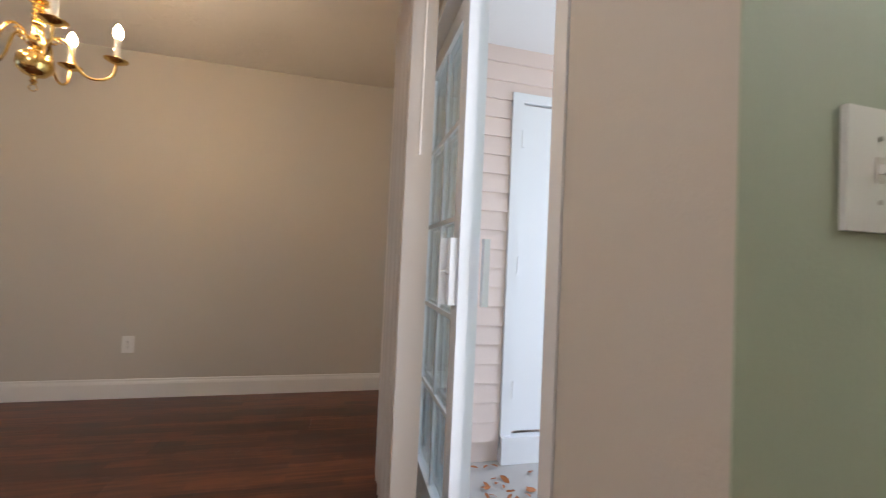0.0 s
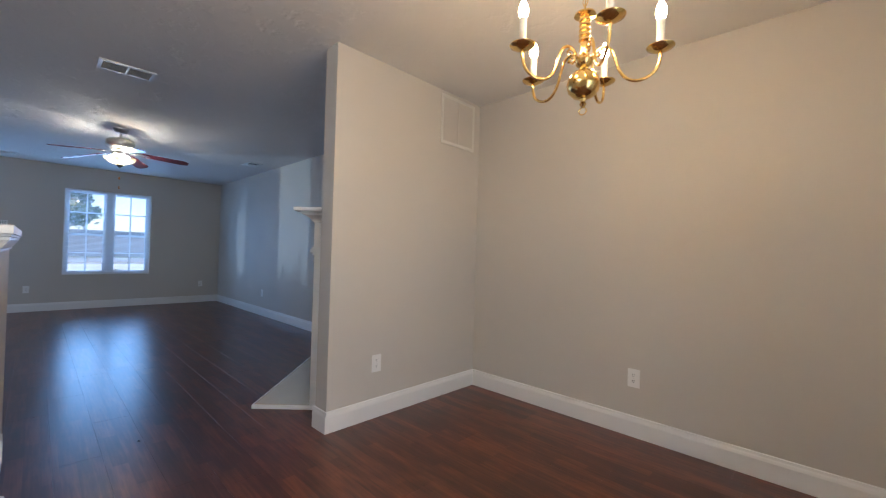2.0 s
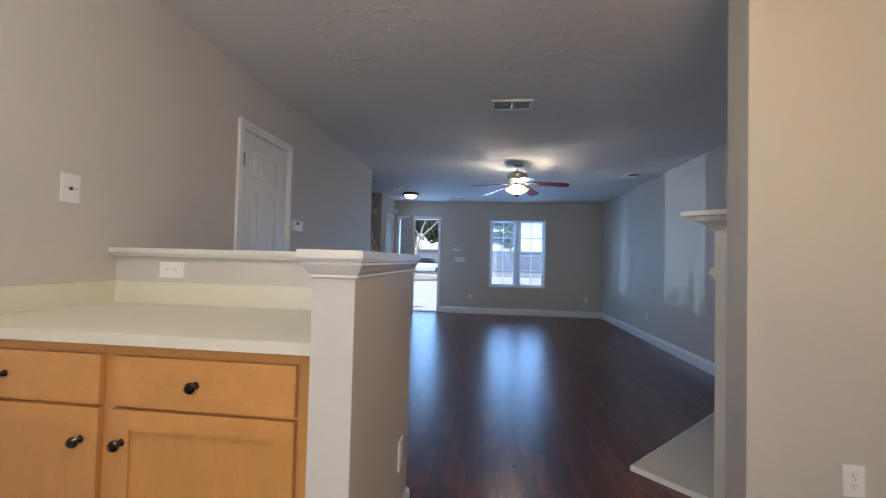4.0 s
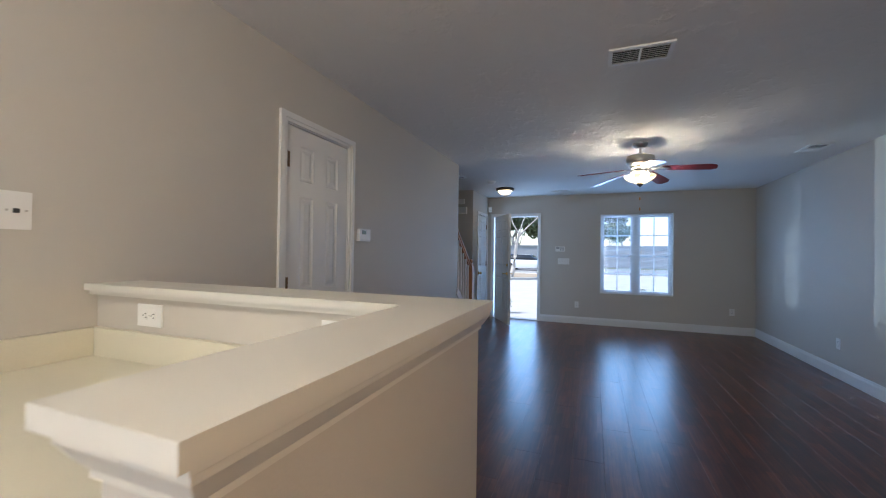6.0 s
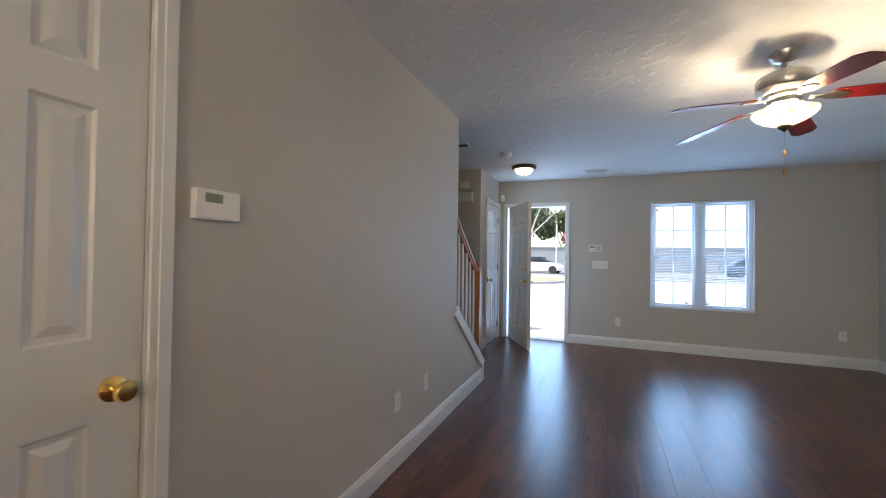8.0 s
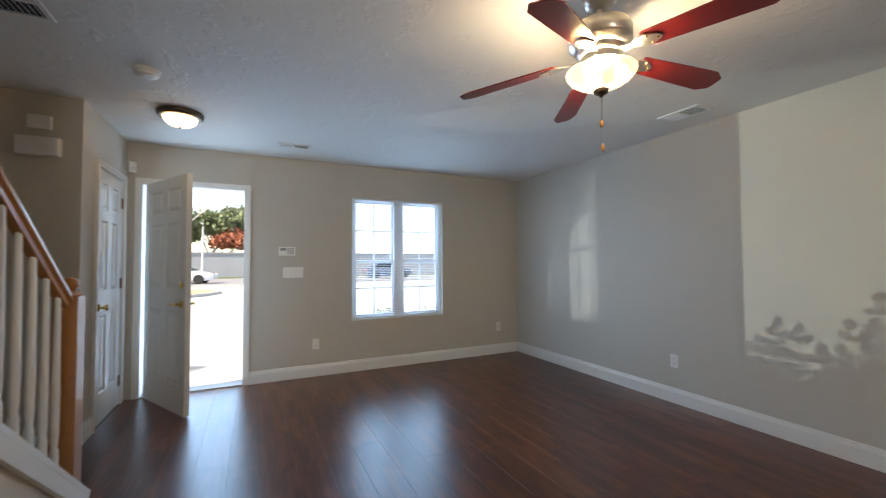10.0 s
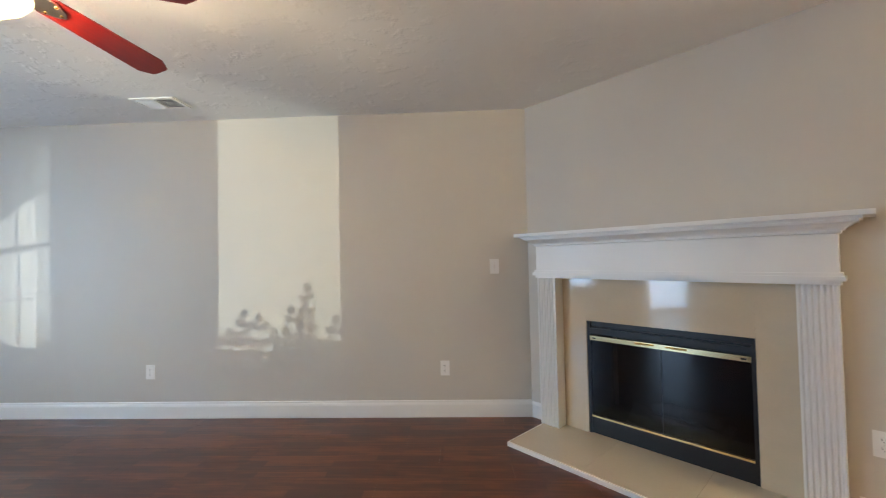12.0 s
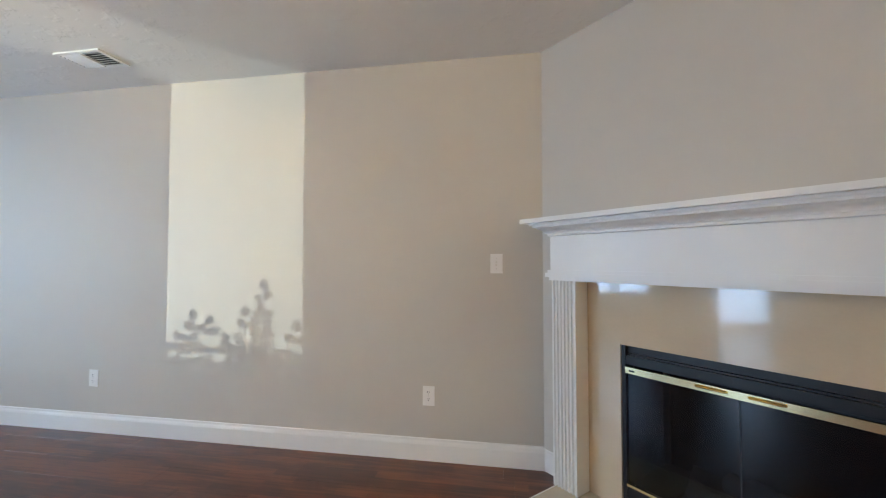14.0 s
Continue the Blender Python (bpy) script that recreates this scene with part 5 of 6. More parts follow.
M_VANE = material("ivory_vane", (0.78, 0.72, 0.65), 0.5, vary=0.03, scale=6)
n, l = M_VANE.node_tree.nodes, M_VANE.node_tree.links
veil, mix = n.new("ShaderNodeBsdfTranslucent"), n.new("ShaderNodeMixShader")
veil.inputs[0].default_value = (0.74, 0.66, 0.56, 1)
mix.inputs[0].default_value = 0.45
l.new(n["Principled BSDF"].outputs[0], mix.inputs[1])
l.new(veil.outputs[0], mix.inputs[2])
l.new(mix.outputs[0], n["Material Output"].inputs[0])
vb = thing("vertical_blind", "ivory vertical blind drawn open beside the patio door", "blind", pose(XE, 0, 0))
bm = bmesh.new()
box(bm, -0.122, -0.068, 0.86, 2.24, 2.215, 2.255)
soften(bm, 0.004, 2)
part("head_rail", bm, M_VANE, vb)
for y in (0.95, 1.55, 2.12):
    bm = bmesh.new()
    box(bm, -0.070, -0.0006, y - 0.02, y + 0.02, 2.220, 2.262)
    part("bracket", bm, M_STEEL, vb)
vane = None
for k in range(17):
    if vane is None:
        bm = bmesh.new()
        prof = [(-0.0445 + 0.0089 * j, 0.006 * (1 - ((j - 5) / 5) ** 2)) for j in range(11)]
        ring = [(x, y) for x, y in prof] + [(x, y - 0.0012) for x, y in prof[::-1]]
        prism(bm, ring[::-1], 0.030, 2.200)
        vane = part("vane", bm, M_VANE, vb, "", True)
        ob = vane
    else:
        ob = new("vane", vane.data)
        ob.parent = vb
    ob.matrix_local = pose(-0.095, 1.585 + 0.037 * k, 0, 0, 0, -22 + 15 * math.sin(k * 1.9))
    bm = bmesh.new()
    box(bm, -0.006, 0.006, -0.002, 0.002, 2.1995, 2.216)
    c = part("vane_clip", bm, M_STEEL, vb)
    c.matrix_local = pose(-0.095, 1.585 + 0.037 * k, 0)
bm = bmesh.new()
tube(bm, [(-0.105, 1.51, 2.216), (-0.107, 1.51, 1.395)], 0.0042, 8)
part("wand", bm, M_VANE, vb)


# ---- the patio: store room with clapboards ----
M_SIDING = material("blush_vinyl_siding", (0.78, 0.64, 0.57), 0.55, vary=0.04, scale=3, bump=0.1, bump_scale=60)
M_CONC = material("pale_concrete", (0.46, 0.44, 0.41), 0.85, vary=0.12, scale=2.5, grain=0.12, grain_scale=150, bump=0.25, bump_scale=120)
M_WHITE = material("white_exterior_paint", (0.80, 0.80, 0.80), 0.45, vary=0.02)
YSHED, XOUT = 2.43, XE + 0.146
shed = thing("store_room", "blush clapboard patio store room with white door", "store room", pose(0, 0, 0))
bm = bmesh.new()
box(bm, XOUT, 0.735, YSHED + 0.012, 4.0, -0.10, 2.345)
box(bm, 1.475, 2.6, YSHED + 0.012, 4.0, -0.10, 2.345)
box(bm, 0.735, 1.475, YSHED + 0.06, 4.0, -0.10, 2.345)
part("walls", bm, M_SIDING, shed)
for k in range(21):
    z = 0.02 + 0.1115 * k
    for x0, x1 in (((XOUT, 0.72), (1.49, 2.6)) if z < 2.0 else ((XOUT, 2.6),)):
        bm = bmesh.new()
        vs = [(x, y, zz) for x in (x0, x1) for y, zz in ((YSHED + 0.011, z), (YSHED - 0.010, z), (YSHED - 0.010, z + 0.006), (YSHED + 0.002, z + 0.113), (YSHED + 0.011, z + 0.113))]
        v = [bm.verts.new(c) for c in vs]
        for q in range(5):
            bm.faces.new((v[q], v[(q + 1) % 5], v[5 + (q + 1) % 5], v[5 + q]))
        bm.faces.new(v[:5])
        bm.faces.new(v[5:][::-1])
        part("clapboard", bm, M_SIDING, shed)
for b in ((0.722, 0.790, YSHED - 0.022, YSHED + 0.011, -0.02, 2.02), (1.42, 1.488, YSHED - 0.022, YSHED + 0.011, -0.02, 2.02), (0.722, 1.488, YSHED - 0.022, YSHED + 0.011, 2.0205, 2.075)):
    bm = bmesh.new()
    box(bm, *b)
    soften(bm, 0.004, 1)
    part("door_trim", bm, M_WHITE, shed)
bm = bmesh.new()
box(bm, 0.796, 1.414, YSHED - 0.004, YSHED + 0.036, 0.075, 2.012)
soften(bm, 0.003, 1)
sd = part("store_door", bm, M_WHITE, shed, "plain white door")
for z in (0.32, 1.05, 1.80):
    bm = bmesh.new()
    box(bm, 0.785, 0.80, YSHED - 0.026, YSHED - 0.0045, z - 0.05, z + 0.05)
    part("hinge", bm, M_WHITE, sd)
bm = bmesh.new()
lathe(bm, [(0.030, 0), (0.028, 0.006), (0.011, 0.012), (0.011, 0.030), (0.026, 0.040), (0.028, 0.052), (0.016, 0.062)], 18, pose(1.33, YSHED - 0.0045, 0.92, 90, 0, 0))
part("knob", bm, M_BRASS, sd, "brass", True)
bm = bmesh.new()
box(bm, 0.722, 1.488, YSHED - 0.05, YSHED + 0.011, -0.098, 0.055)
soften(bm, 0.006, 2)
part("door_step", bm, M_WHITE, shed)
# the south part is unseen, added to keep sun off the store room
bm = bmesh.new()
box(bm, XOUT, 1.95, 0.665, 4.0, 2.35, 2.45)
structure("porch_ceiling", bm, M_WHITE, "white panelled patio ceiling")
bm = bmesh.new()
box(bm, XOUT, 3.2, 0.665, 4.0, -0.22, -0.10)
structure("patio_slab", bm, M_CONC, "pale concrete patio slab")

M_DRY = material("dry_leaf", (0.36, 0.13, 0.04), 0.8, vary=0.3, spread=0.2)
rng = random.Random(4)
bm = bmesh.new()
for k in range(26):
    x, y, r, a = 0.62 + rng.gauss(0, 0.10), 2.16 + rng.gauss(0, 0.10), rng.uniform(0.015, 0.035), rng.uniform(0, 360)
    m = pose(x, min(y, 2.36), -0.094 + rng.uniform(0, 0.012), rng.uniform(-20, 20), rng.uniform(-20, 20), a)
    pts = [(-1, 0, 0), (-0.4, 0.45, 0.15), (0.4, 0.4, 0.2), (1, 0, 0.1), (0.4, -0.4, 0.2), (-0.4, -0.45, 0.15)]
    bm.faces.new([bm.verts.new(m @ (Vector(p) * r)) for p in pts])
tagged(solid("dry_leaves", bm, M_DRY), "scattered dry brown leaves on the patio slab", "leaves", kind="stuff")

# ---- outside the front ----
M_GRASS = material("lawn", (0.085, 0.115, 0.035), 0.95, vary=0.25, scale=0.6, grain=0.35, grain_scale=30, bump=0.6, bump_scale=60)
M_ROAD = material("weathered_asphalt", (0.24, 0.235, 0.23), 0.9, vary=0.12, scale=1.5, grain=0.2, grain_scale=80, bump=0.3, bump_scale=120)
bm = bmesh.new()
box(bm, -900, 900, -900, 900, -0.8, -0.20)
structure("ground", bm, M_GRASS, "dry green lawn and ground")
bm = bmesh.new()
box(bm, -11.25, XW - 0.144, -1.55, 0.75, -0.199, -0.045)
soften(bm, 0.01, 2)
structure("porch", bm, M_CONC, "pale concrete porch slab at the front door")
bm = bmesh.new()
box(bm, -12.75, -11.262, -1.15, 0.35, -0.1995, -0.12)
soften(bm, 0.012, 2)
structure("walkway", bm, M_CONC, "pale concrete walkway slab")
for a, b in ((-17.6, -12.762), (-22.5, -17.612), (-27.5, -22.512), (-33.0, -27.512)):
    bm = bmesh.new()
    box(bm, a, b, -40, 60, -0.1995, -0.13)
    soften(bm, 0.012, 1)
    structure("driveway", bm, M_CONC, "pale concrete parking court in the sun")
bm = bmesh.new()
box(bm, -47, -33.155, -60, 3, -0.1995, -0.145)
box(bm, -47, -37, 3, 80, -0.1995, -0.145)
structure("road", bm, M_ROAD, "weathered asphalt road beyond the court")
bm = bmesh.new()
box(bm, -33.15, -33.0, -60, 80, -0.13, -0.03)
structure("kerb", bm, M_CONC, "pale concrete kerb")

bm = bmesh.new()
rings = []
for grow, z in ((0.0, -0.1285), (0.0, -0.02), (-0.02, -0.005), (-0.13, -0.005), (-0.15, -0.02), (-0.15, -0.1285)):
    rings.append([bm.verts.new((-26.6 + (3.3 + grow) * math.cos(q), -5.0 + (3.7 + grow) * math.sin(q), z)) for q in [2 * math.pi * k / 56 for k in range(56)]])
for a, b in zip(rings, rings[1:]):
    for k in range(56):
        bm.faces.new((a[k], a[(k + 1) % 56], b[(k + 1) % 56], b[k]))
structure("kerb_island", bm, M_CONC, "pale concrete kerb round a planted island")
bm = bmesh.new()
prism(bm, [(-26.6 + 3.14 * math.cos(q), -5.0 + 3.54 * math.sin(q)) for q in [2 * math.pi * k / 56 for k in range(56)]], -0.1285, -0.03)
structure("island_ground", bm, material("dry_straw_mulch", (0.34, 0.27, 0.18), 0.95, vary=0.25, scale=1.2, grain=0.35, grain_scale=40), "dry straw mulch on the planted island")

M_TYRE = material("tyre_rubber", (0.02, 0.02, 0.02), 0.8)
M_CARGLASS = material("car_glass", (0.02, 0.025, 0.03), 0.05)


def car(name, paint, label, m):
    """A saloon: x forward, on its wheels."""
    root = thing(name, label, "car", m, "parked cars")

    def loft(nm, stations, mat, lab=""):
        bm = bmesh.new()
        rows = []
        for x, w, zl, zh, t in stations:
            rows.append([bm.verts.new((x, y, z)) for y, z in ((-w * 0.92, zl), (-w, zl + (zh - zl) * 0.4), (-w * t, zh - 0.03), (-w * t * 0.75, zh), (w * t * 0.75, zh), (w * t, zh - 0.03), (w, zl + (zh - zl) * 0.4), (w * 0.92, zl))])
        for a, b in zip(rows, rows[1:]):
            for k in range(8):
                bm.faces.new((a[k], a[(k + 1) % 8], b[(k + 1) % 8], b[k]))
        bm.faces.new(rows[0])
        bm.faces.new(rows[-1][::-1])
        soften(bm, 0.02, 2, 25)
        return part(nm, bm, mat, root, lab, True)

    loft("body", [(-2.28, 0.70, 0.34, 0.70, 0.96), (-2.20, 0.82, 0.26, 0.92, 0.95), (-1.5, 0.88, 0.20, 0.98, 0.95), (0, 0.89, 0.19, 0.95, 0.95), (1.2, 0.88, 0.20, 0.93, 0.93), (2.0, 0.82, 0.24, 0.80, 0.92), (2.30, 0.66, 0.32, 0.62, 0.92)], paint)
    loft("greenhouse", [(-1.75, 0.74, 0.93, 0.97, 0.95), (-1.05, 0.77, 0.93, 1.37, 0.82), (-0.4, 0.78, 0.93, 1.42, 0.80), (0.35, 0.78, 0.92, 1.38, 0.80), (1.12, 0.75, 0.91, 0.95, 0.95)], M_CARGLASS, "dark glass")
    bm = bmesh.new()
    for x0, x1, z0, z1 in ((-1.0, 0.32, 1.405, 1.432),):
        box(bm, x0, x1, -0.60, 0.60, z0, z1)
    soften(bm, 0.012, 2)
    part("roof", bm, paint, root)
    for x in (-1.38, 1.42):
        for y, s in ((-0.80, -1), (0.80, 1)):
            bm = bmesh.new()
            lathe(bm, [(0.20, -0.10), (0.30, -0.105), (0.325, -0.07), (0.325, 0.07), (0.30, 0.105), (0.20, 0.10)], 24, pose(x, y, 0.325, 90, 0, 0))
            tyre = part("tyre", bm, M_TYRE, root, "black rubber", True)
            bm = bmesh.new()
            lathe(bm, [(0.02, -0.09 * 1), (0.205, -0.085), (0.205, 0.085), (0.02, 0.09)], 20, pose(x, y, 0.325, 90, 0, 0))
            part("rim", bm, M_STEEL, tyre, "", True)
    for y in (-0.62, 0.62):
        bm = bmesh.new()
        box(bm, 2.12, 2.27, y - 0.14, y + 0.14, 0.58, 0.70)
        soften(bm, 0.02, 2)
        part("headlight", bm, M_PLATE, root, "clear")
        bm = bmesh.new()
        box(bm, -2.285, -2.18, y - 0.12, y + 0.12, 0.66, 0.80)
        soften(bm, 0.02, 2)
        part("tail_light", bm, material("red_lens", (0.4, 0.01, 0.01), 0.2), root, "red")


M_BLUE = material("blue_car_paint", (0.03, 0.09, 0.34), 0.2, coat=0.8)
M_WHITECAR = material("white_car_paint", (0.75, 0.75, 0.76), 0.22, coat=0.8)
car("parked_car", M_WHITECAR, "white saloon car parked across the road", pose(-38.2, -4.6, -0.145, 0, 0, 82))
car("parked_car", M_BLUE, "blue saloon car parked behind a white one", pose(-42.5, -6.2, -0.145, 0, 0, 82))
M_SLATE = material("slate_car_paint", (0.12, 0.15, 0.21), 0.25, coat=0.8)
car("parked_car", M_SLATE, "slate blue saloon car parked by the lawn", pose(-41.0, 11.5, -0.145, 0, 0, 95))
# no car is built for the windscreen glint; its spots stand out of sight down the court

# long low wall across the road
M_FAR = material("grey_boundary_wall", (0.34, 0.34, 0.37), 0.85, vary=0.1, scale=0.6)
bm = bmesh.new()
box(bm, -53.4, -53.0, -45, 70, -0.2, 2.3)
box(bm, -53.5, -52.9, -45, 70, 2.3, 2.45)
structure("boundary_wall", bm, M_FAR, "long grey wall across the road")

M_POST = material("pale_post_paint", (0.62, 0.62, 0.60), 0.5)
lp = thing("street_lamp", "pale street lamp post beyond the road", "street lamp", pose(-47.8, -4.1, -0.2))
bm = bmesh.new()
lathe(bm, [(0.16, 0), (0.16, 0.3), (0.10, 0.36), (0.08, 4.6), (0.05, 4.9)], 14)
part("pole", bm, M_POST, lp, "", True)
bm = bmesh.new()
tube(bm, [(0, 0, 4.85), (0.3, 0, 5.1), (0.8, 0, 5.15)], 0.04, 8)
part("arm", bm, M_POST, lp, "", True)
bm = bmesh.new()
box(bm, 0.65, 1.15, -0.12, 0.12, 5.06, 5.16)
soften(bm, 0.03, 2)
part("lamp_head", bm, M_POST, lp)

M_BARK = material("grey_bark", (0.50, 0.46, 0.42), 0.9, vary=0.2, scale=8, bump=0.6, bump_scale=20)


def tree(name, label, x, y, height, spread, leaf, leaves, seed, base=0.32, droop=0.0, ground_z=-0.21):
    """Tapered trunk, forking limbs, and a crown of many small leaf clumps round the limbs' ends."""
    r = random.Random(seed)
    root = thing(name, label, "tree", pose(x, y, ground_z))
    bm = bmesh.new()
    tips = []

    def limb(p, way, length, rad, depth):
        pts, rads = [p.copy()], [rad]
        for k in range(4):
            way = (way + Vector((r.gauss(0, 0.16), r.gauss(0, 0.16), r.gauss(0.05, 0.10) - droop))).normalized()
            p = p + way * (length / 4)
            pts.append(p.copy())
            rads.append(rad * (1 - 0.13 * (k + 1)))
        tube(bm, pts, rads, 7 if depth < 2 else 5)
        if depth >= 3:
            tips.append(p)
            return
        for k in range(3 if depth else 5):
            a = r.uniform(0, 2 * math.pi)
            out = Vector((math.cos(a) * spread, math.sin(a) * spread, r.uniform(0.25, 0.9)))
            limb(pts[-1 - (k % 3 > 1)], (way * 0.5 + out).normalized(), length * r.uniform(0.55, 0.75), rads[-1] * 0.62, depth + 1)

    limb(Vector((0, 0, 0)), Vector((0, 0, 1)), height * base, height * 0.022, 0)
    part("trunk", bm, M_BARK, root, "", True)
    if leaves:
        verts, faces = [], []
        for k in range(leaves):
            c = r.choice(tips) + Vector((r.gauss(0, 0.5), r.gauss(0, 0.5), r.gauss(0, 0.4))) * height * 0.055
            m = Euler((r.uniform(0, 6.28), r.uniform(0, 6.28), r.uniform(0, 6.28))).to_matrix()
            s = r.uniform(0.6, 1.4) * height * 0.017
            q = len(verts)
            verts += [tuple(c + m @ Vector(v) * s) for v in ((-1, 0, 0), (0, -0.6, 0.12), (1, 0, 0), (0, 0.6, 0.12))]
            faces.append((q, q + 1, q + 2, q + 3))
        me = bpy.data.meshes.new("crown")
        me.from_pydata(verts, [], faces)
        me.materials.append(leaf)
        ob = new("crown", me)
        ob.parent = root
        ob["kind"] = "stuff"


M_LEAF = material("green_foliage", (0.20, 0.23, 0.11), 0.7, vary=0.3, scale=1.0)
M_PINE = material("dark_pine_foliage", (0.16, 0.19, 0.12), 0.8, vary=0.3, scale=1.0)
M_AUTUMN = material("russet_foliage", (0.36, 0.12, 0.06), 0.7, vary=0.3, scale=1.0)
tree("street_tree", "bare-branched tree by the parking court", -24.5, -3.4, 6.2, 1.0, M_LEAF, 0, 3, 0.42, ground_z=-0.04)
tree("street_tree", "tree in russet autumn leaf beyond the wall", -56, -2.2, 12, 0.9, M_AUTUMN, 9000, 5, 0.20)
for k, (x, y, h) in enumerate(((-58, -5.0, 17), (-58.5, -9.5, 19), (-58, -13.0, 16), (-60, -16.5, 19), (-61, 2.5, 13))):
    tree("far_tree", "leafy green tree close behind the far wall", x, y, h, 1.0, (M_LEAF, M_PINE)[k % 2], 9000, 40 + k, 0.20)
for k, (x, y, h) in enumerate(((-62, -9, 12), (-66, -16, 13), (-60, -22, 11), (-64, 5.5, 12), (-64, -30, 12), (-70, -2, 14))):
    tree("far_tree", "dark green tree beyond the far wall", x, y, h, 0.7, (M_LEAF, M_PINE)[k % 2], 3600, 20 + k)


# clipped shrubs beside the porch, with a few long shoots
def shrub(x, y, r0, h, seed, sprigs, leaves=4200):
    r = random.Random(seed)
    root = thing("shrub", "clipped evergreen shrub in front of the house", "shrub", pose(x, y, -0.21), "front shrubs")
    bm = bmesh.new()
    verts, faces = [], []

    def leaf(c, m, s, wide=1.0):
        q = len(verts)
        verts.extend([tuple(c + m @ Vector((v[0], v[1] * wide, v[2])) * s) for v in ((0, 0, 0), (0.55, -0.36, 0.08), (1.3, -0.34, 0.1), (2, 0, 0), (1.3, 0.34, 0.1), (0.55, 0.36, 0.08))])
        faces.append(tuple(range(q, q + 6)))

    def any_way():
        return Euler((r.uniform(0, 6.28), r.uniform(0, 6.28), r.uniform(0, 6.28))).to_matrix()

    def facing(lean):
        """A leaf turned to the open court, leaning so many degrees from upright."""
        square = Euler((0, 0, radians(45 + r.uniform(-28, 28)))).to_matrix() @ Euler((0, radians(-90 + r.uniform(-18, 18)), 0)).to_matrix()
        return square @ Euler((0, 0, radians(lean))).to_matrix()

    for k in range(9):
        a = r.uniform(0, 6.28)
        end = Vector((math.cos(a) * r0 * 0.6, math.sin(a) * r0 * 0.6, h * r.uniform(0.6, 0.85)))
        tube(bm, [(0, 0, 0), end * 0.5 + Vector((0, 0, 0.06)), end], [0.018, 0.011, 0.005], 5)
    for k in range(leaves):
        a, b = r.uniform(0, 6.28), math.acos(r.uniform(-0.97, 1))
        q = r.uniform(0.66, 1.0) + 0.05 * math.sin(3 * a + seed) * math.sin(2.3 * b)
        leaf(Vector((math.cos(a) * math.sin(b) * r0 * q, math.sin(a) * math.sin(b) * r0 * q, h * 0.52 + math.cos(b) * h * 0.48 * q)), any_way(), r.uniform(0.015, 0.024))
    # shoots with opposite leaves
    for sx, sy, top in sprigs:
        foot = Vector((sx - x, sy - y, h * 0.8))
        tip = Vector((sx - x + r.gauss(0, 0.012), sy - y + r.gauss(0, 0.012), top + 0.17))
        length = (tip - foot).length
        tube(bm, [foot, (foot + tip) / 2 + Vector((r.gauss(0, 0.006), 0, 0)), tip], [0.002, 0.0016, 0.001], 5)
        n = max(2, int(length / 0.046))
        for j in range(n):
            p = foot.lerp(tip, (j + 0.4) / n)
            for flip in (-1, 1):
                leaf(p, facing(flip * r.uniform(35, 70)), r.uniform(0.017, 0.023), 1.6)
        leaf(tip, facing(r.uniform(-15, 15)), 0.021, 1.6)
    part("stems", bm, M_BARK, root)
    me = bpy.data.meshes.new("foliage")
    me.from_pydata(verts, [], faces)
    me.materials.append(M_LEAF)
    ob = new("foliage", me)
    ob.parent = root
    ob["kind"] = "stuff"


shrub(-11.20, -1.20, 0.40, 0.76, 11, [])
shrub(-11.05, -1.80, 0.40, 0.88, 12, [(-11.115, -1.84, 0.80), (-11.085, -1.82, 0.885), (-11.06, -1.80, 0.81), (-10.962, -1.82, 0.758), (-11.01, -1.79, 0.735), (-11.165, -1.82, 0.72)], 6500)
shrub(-11.55, -1.92, 0.40, 0.86, 13, [(-11.314, -1.82, 0.785), (-11.372, -1.84, 0.755), (-11.248, -1.81, 0.770), (-11.405, -1.84, 0.715), (-11.21, -1.83, 0.715)], 6500)
shrub(-11.75, -2.25, 0.42, 0.80, 14, [])
shrub(-10.72, -1.42, 0.34, 0.62, 15, [])
for k, (x, y) in enumerate(((-10.72, 1.15), (-10.78, 1.85), (-10.70, 2.55), (-10.80, 3.25))):
    shrub(x, y, 0.44, 0.82 + 0.03 * (k % 2), 31 + k, [], 4200)

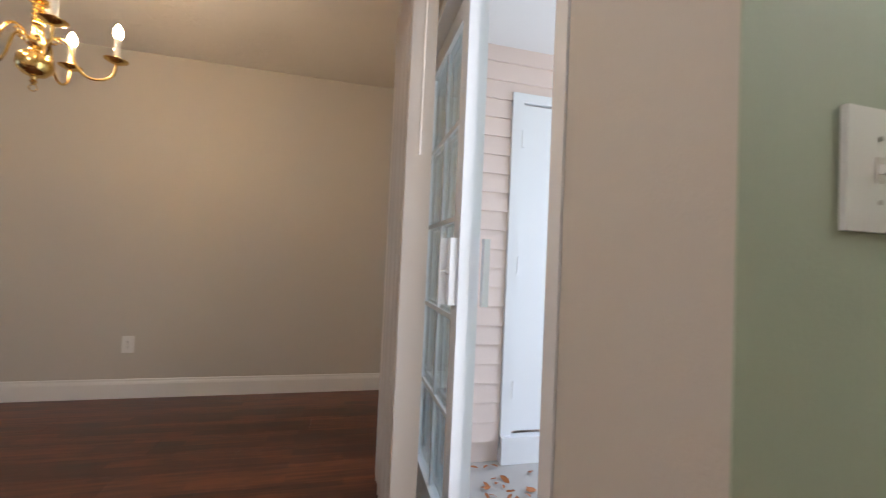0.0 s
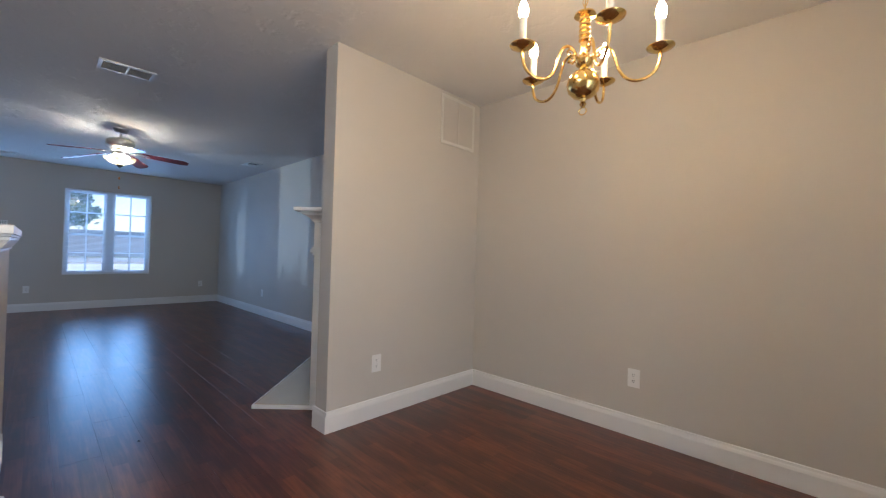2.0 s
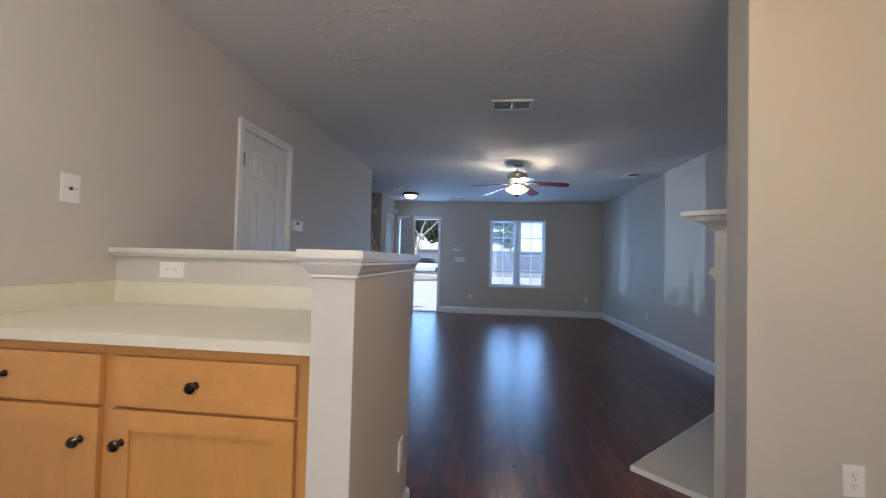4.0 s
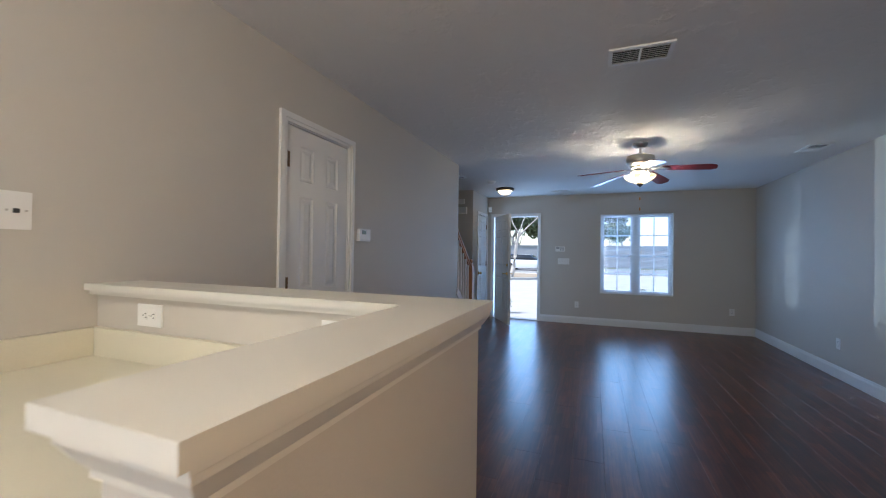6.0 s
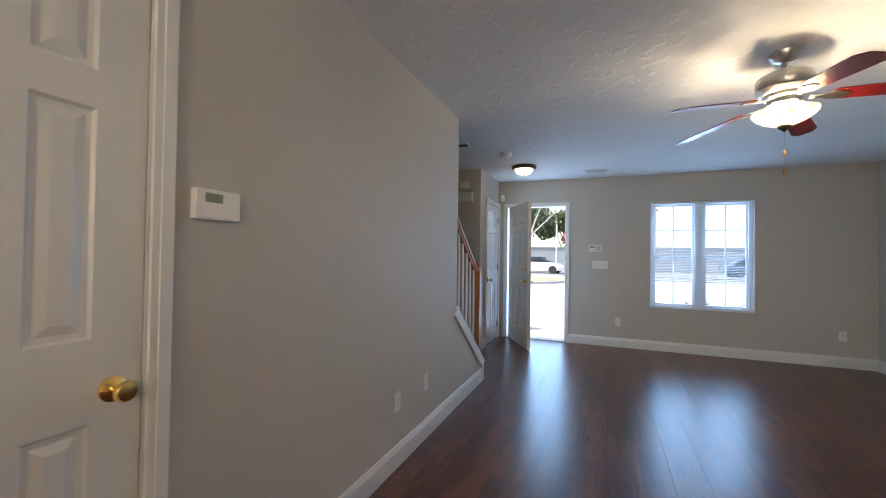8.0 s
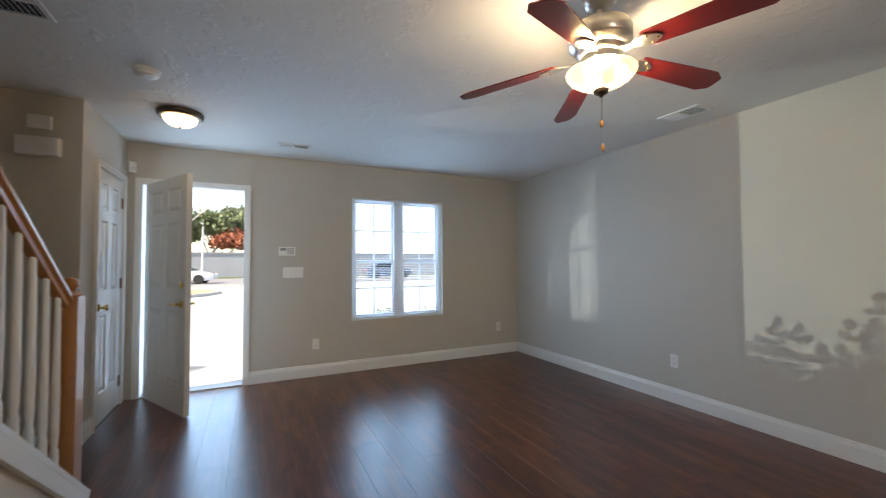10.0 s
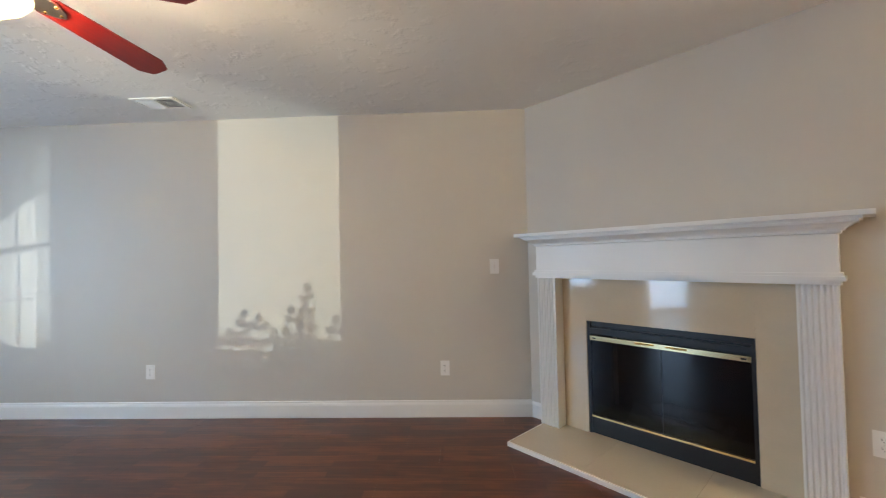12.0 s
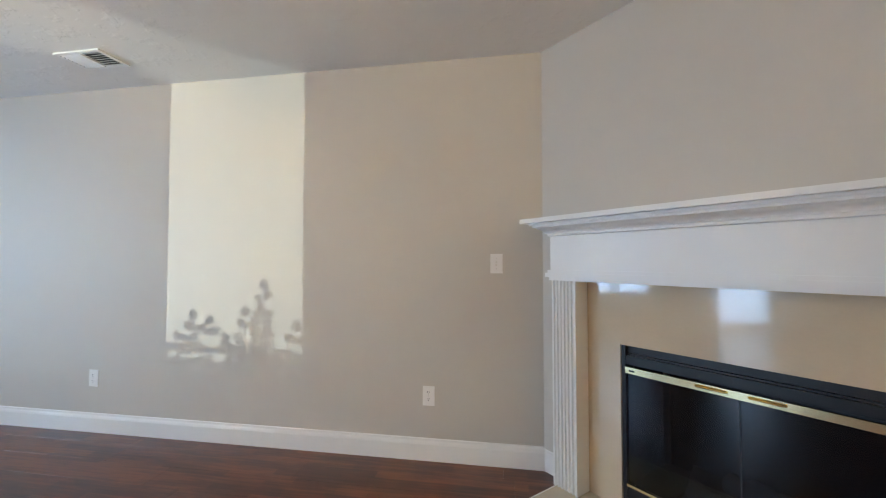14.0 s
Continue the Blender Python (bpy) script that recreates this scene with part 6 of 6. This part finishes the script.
# neighbour's house beyond the lawn, seen through the window
M_SIDE = material("pale_house_siding", (0.62, 0.58, 0.52), 0.7, vary=0.05)
M_ROOF = material("grey_shingles", (0.13, 0.12, 0.12), 0.9, vary=0.2, scale=3)
house = thing("house", "pale two-storey house across the road", "house", pose(-60, 62, -0.2))
bm = bmesh.new()
box(bm, -5, 5, -8, 8, 0, 5.6)
part("wall", bm, M_SIDE, house)
bm = bmesh.new()
v = [bm.verts.new(c) for c in ((-5.5, -8.5, 5.6), (5.5, -8.5, 5.6), (5.5, 8.5, 5.6), (-5.5, 8.5, 5.6), (0, -8.5, 8.2), (0, 8.5, 8.2))]
for f in ((0, 1, 4), (1, 2, 5, 4), (2, 3, 5), (3, 0, 4, 5), (3, 2, 1, 0)):
    bm.faces.new([v[i] for i in f])
part("roof", bm, M_ROOF, house)
for z in (1.0, 3.6):
    for y in (-6, -2, 2, 6):
        bm = bmesh.new()
        box(bm, 5.001, 5.06, y - 0.6, y + 0.6, z, z + 1.4)
        w = part("window", bm, M_WHITE, house)
        bm = bmesh.new()
        box(bm, 5.061, 5.07, y - 0.5, y + 0.5, z + 0.1, z + 1.3)
        part("pane", bm, M_CARGLASS, w)

# ---- floor boards ----
bm = bmesh.new()
W = 0.19
c = 0.0004
lo = [(0.0, 0.0), (1.0, 0.0), (1.0, W), (0.0, W)]
hi = [(0.0004, c), (0.9996, c), (0.9996, W - c), (0.0004, W - c)]
a = [bm.verts.new((x, y, -0.0105)) for x, y in lo]
b = [bm.verts.new((x, y, -0.0005)) for x, y in lo]
d = [bm.verts.new((x, y, 0.0)) for x, y in hi]
for p, q in ((a, b), (b, d)):
    for k in range(4):
        bm.faces.new((p[k], p[(k + 1) % 4], q[(k + 1) % 4], q[k]))
bm.faces.new(d)
board = mesh("floor_board", bm, M_PLANK)
rng = random.Random(9)
y = -1.80
first = True
while y < YN - 0.001:
    w = min(W, YN - y)
    x_from = XCL if y + w / 2 < YCL else XW
    x_to = -6.0 if y + w / 2 < YS else (XK if y + w / 2 < 0.52 else XE)
    x = x_from - rng.uniform(0.0, 1.0) * 1.2
    while x < x_to - 0.001:
        xa, xb = max(x, x_from), min(x + 1.215, x_to)
        if xb - xa > 0.005:
            ob = new("floor_board", board)
            ob.parent = floor
            ob.matrix_local = Matrix.Translation((xa, y, 0)) @ Matrix.Diagonal((xb - xa - 0.0004, (w - 0.0004) / W, 1, 1))
        x += 1.215
    y += w
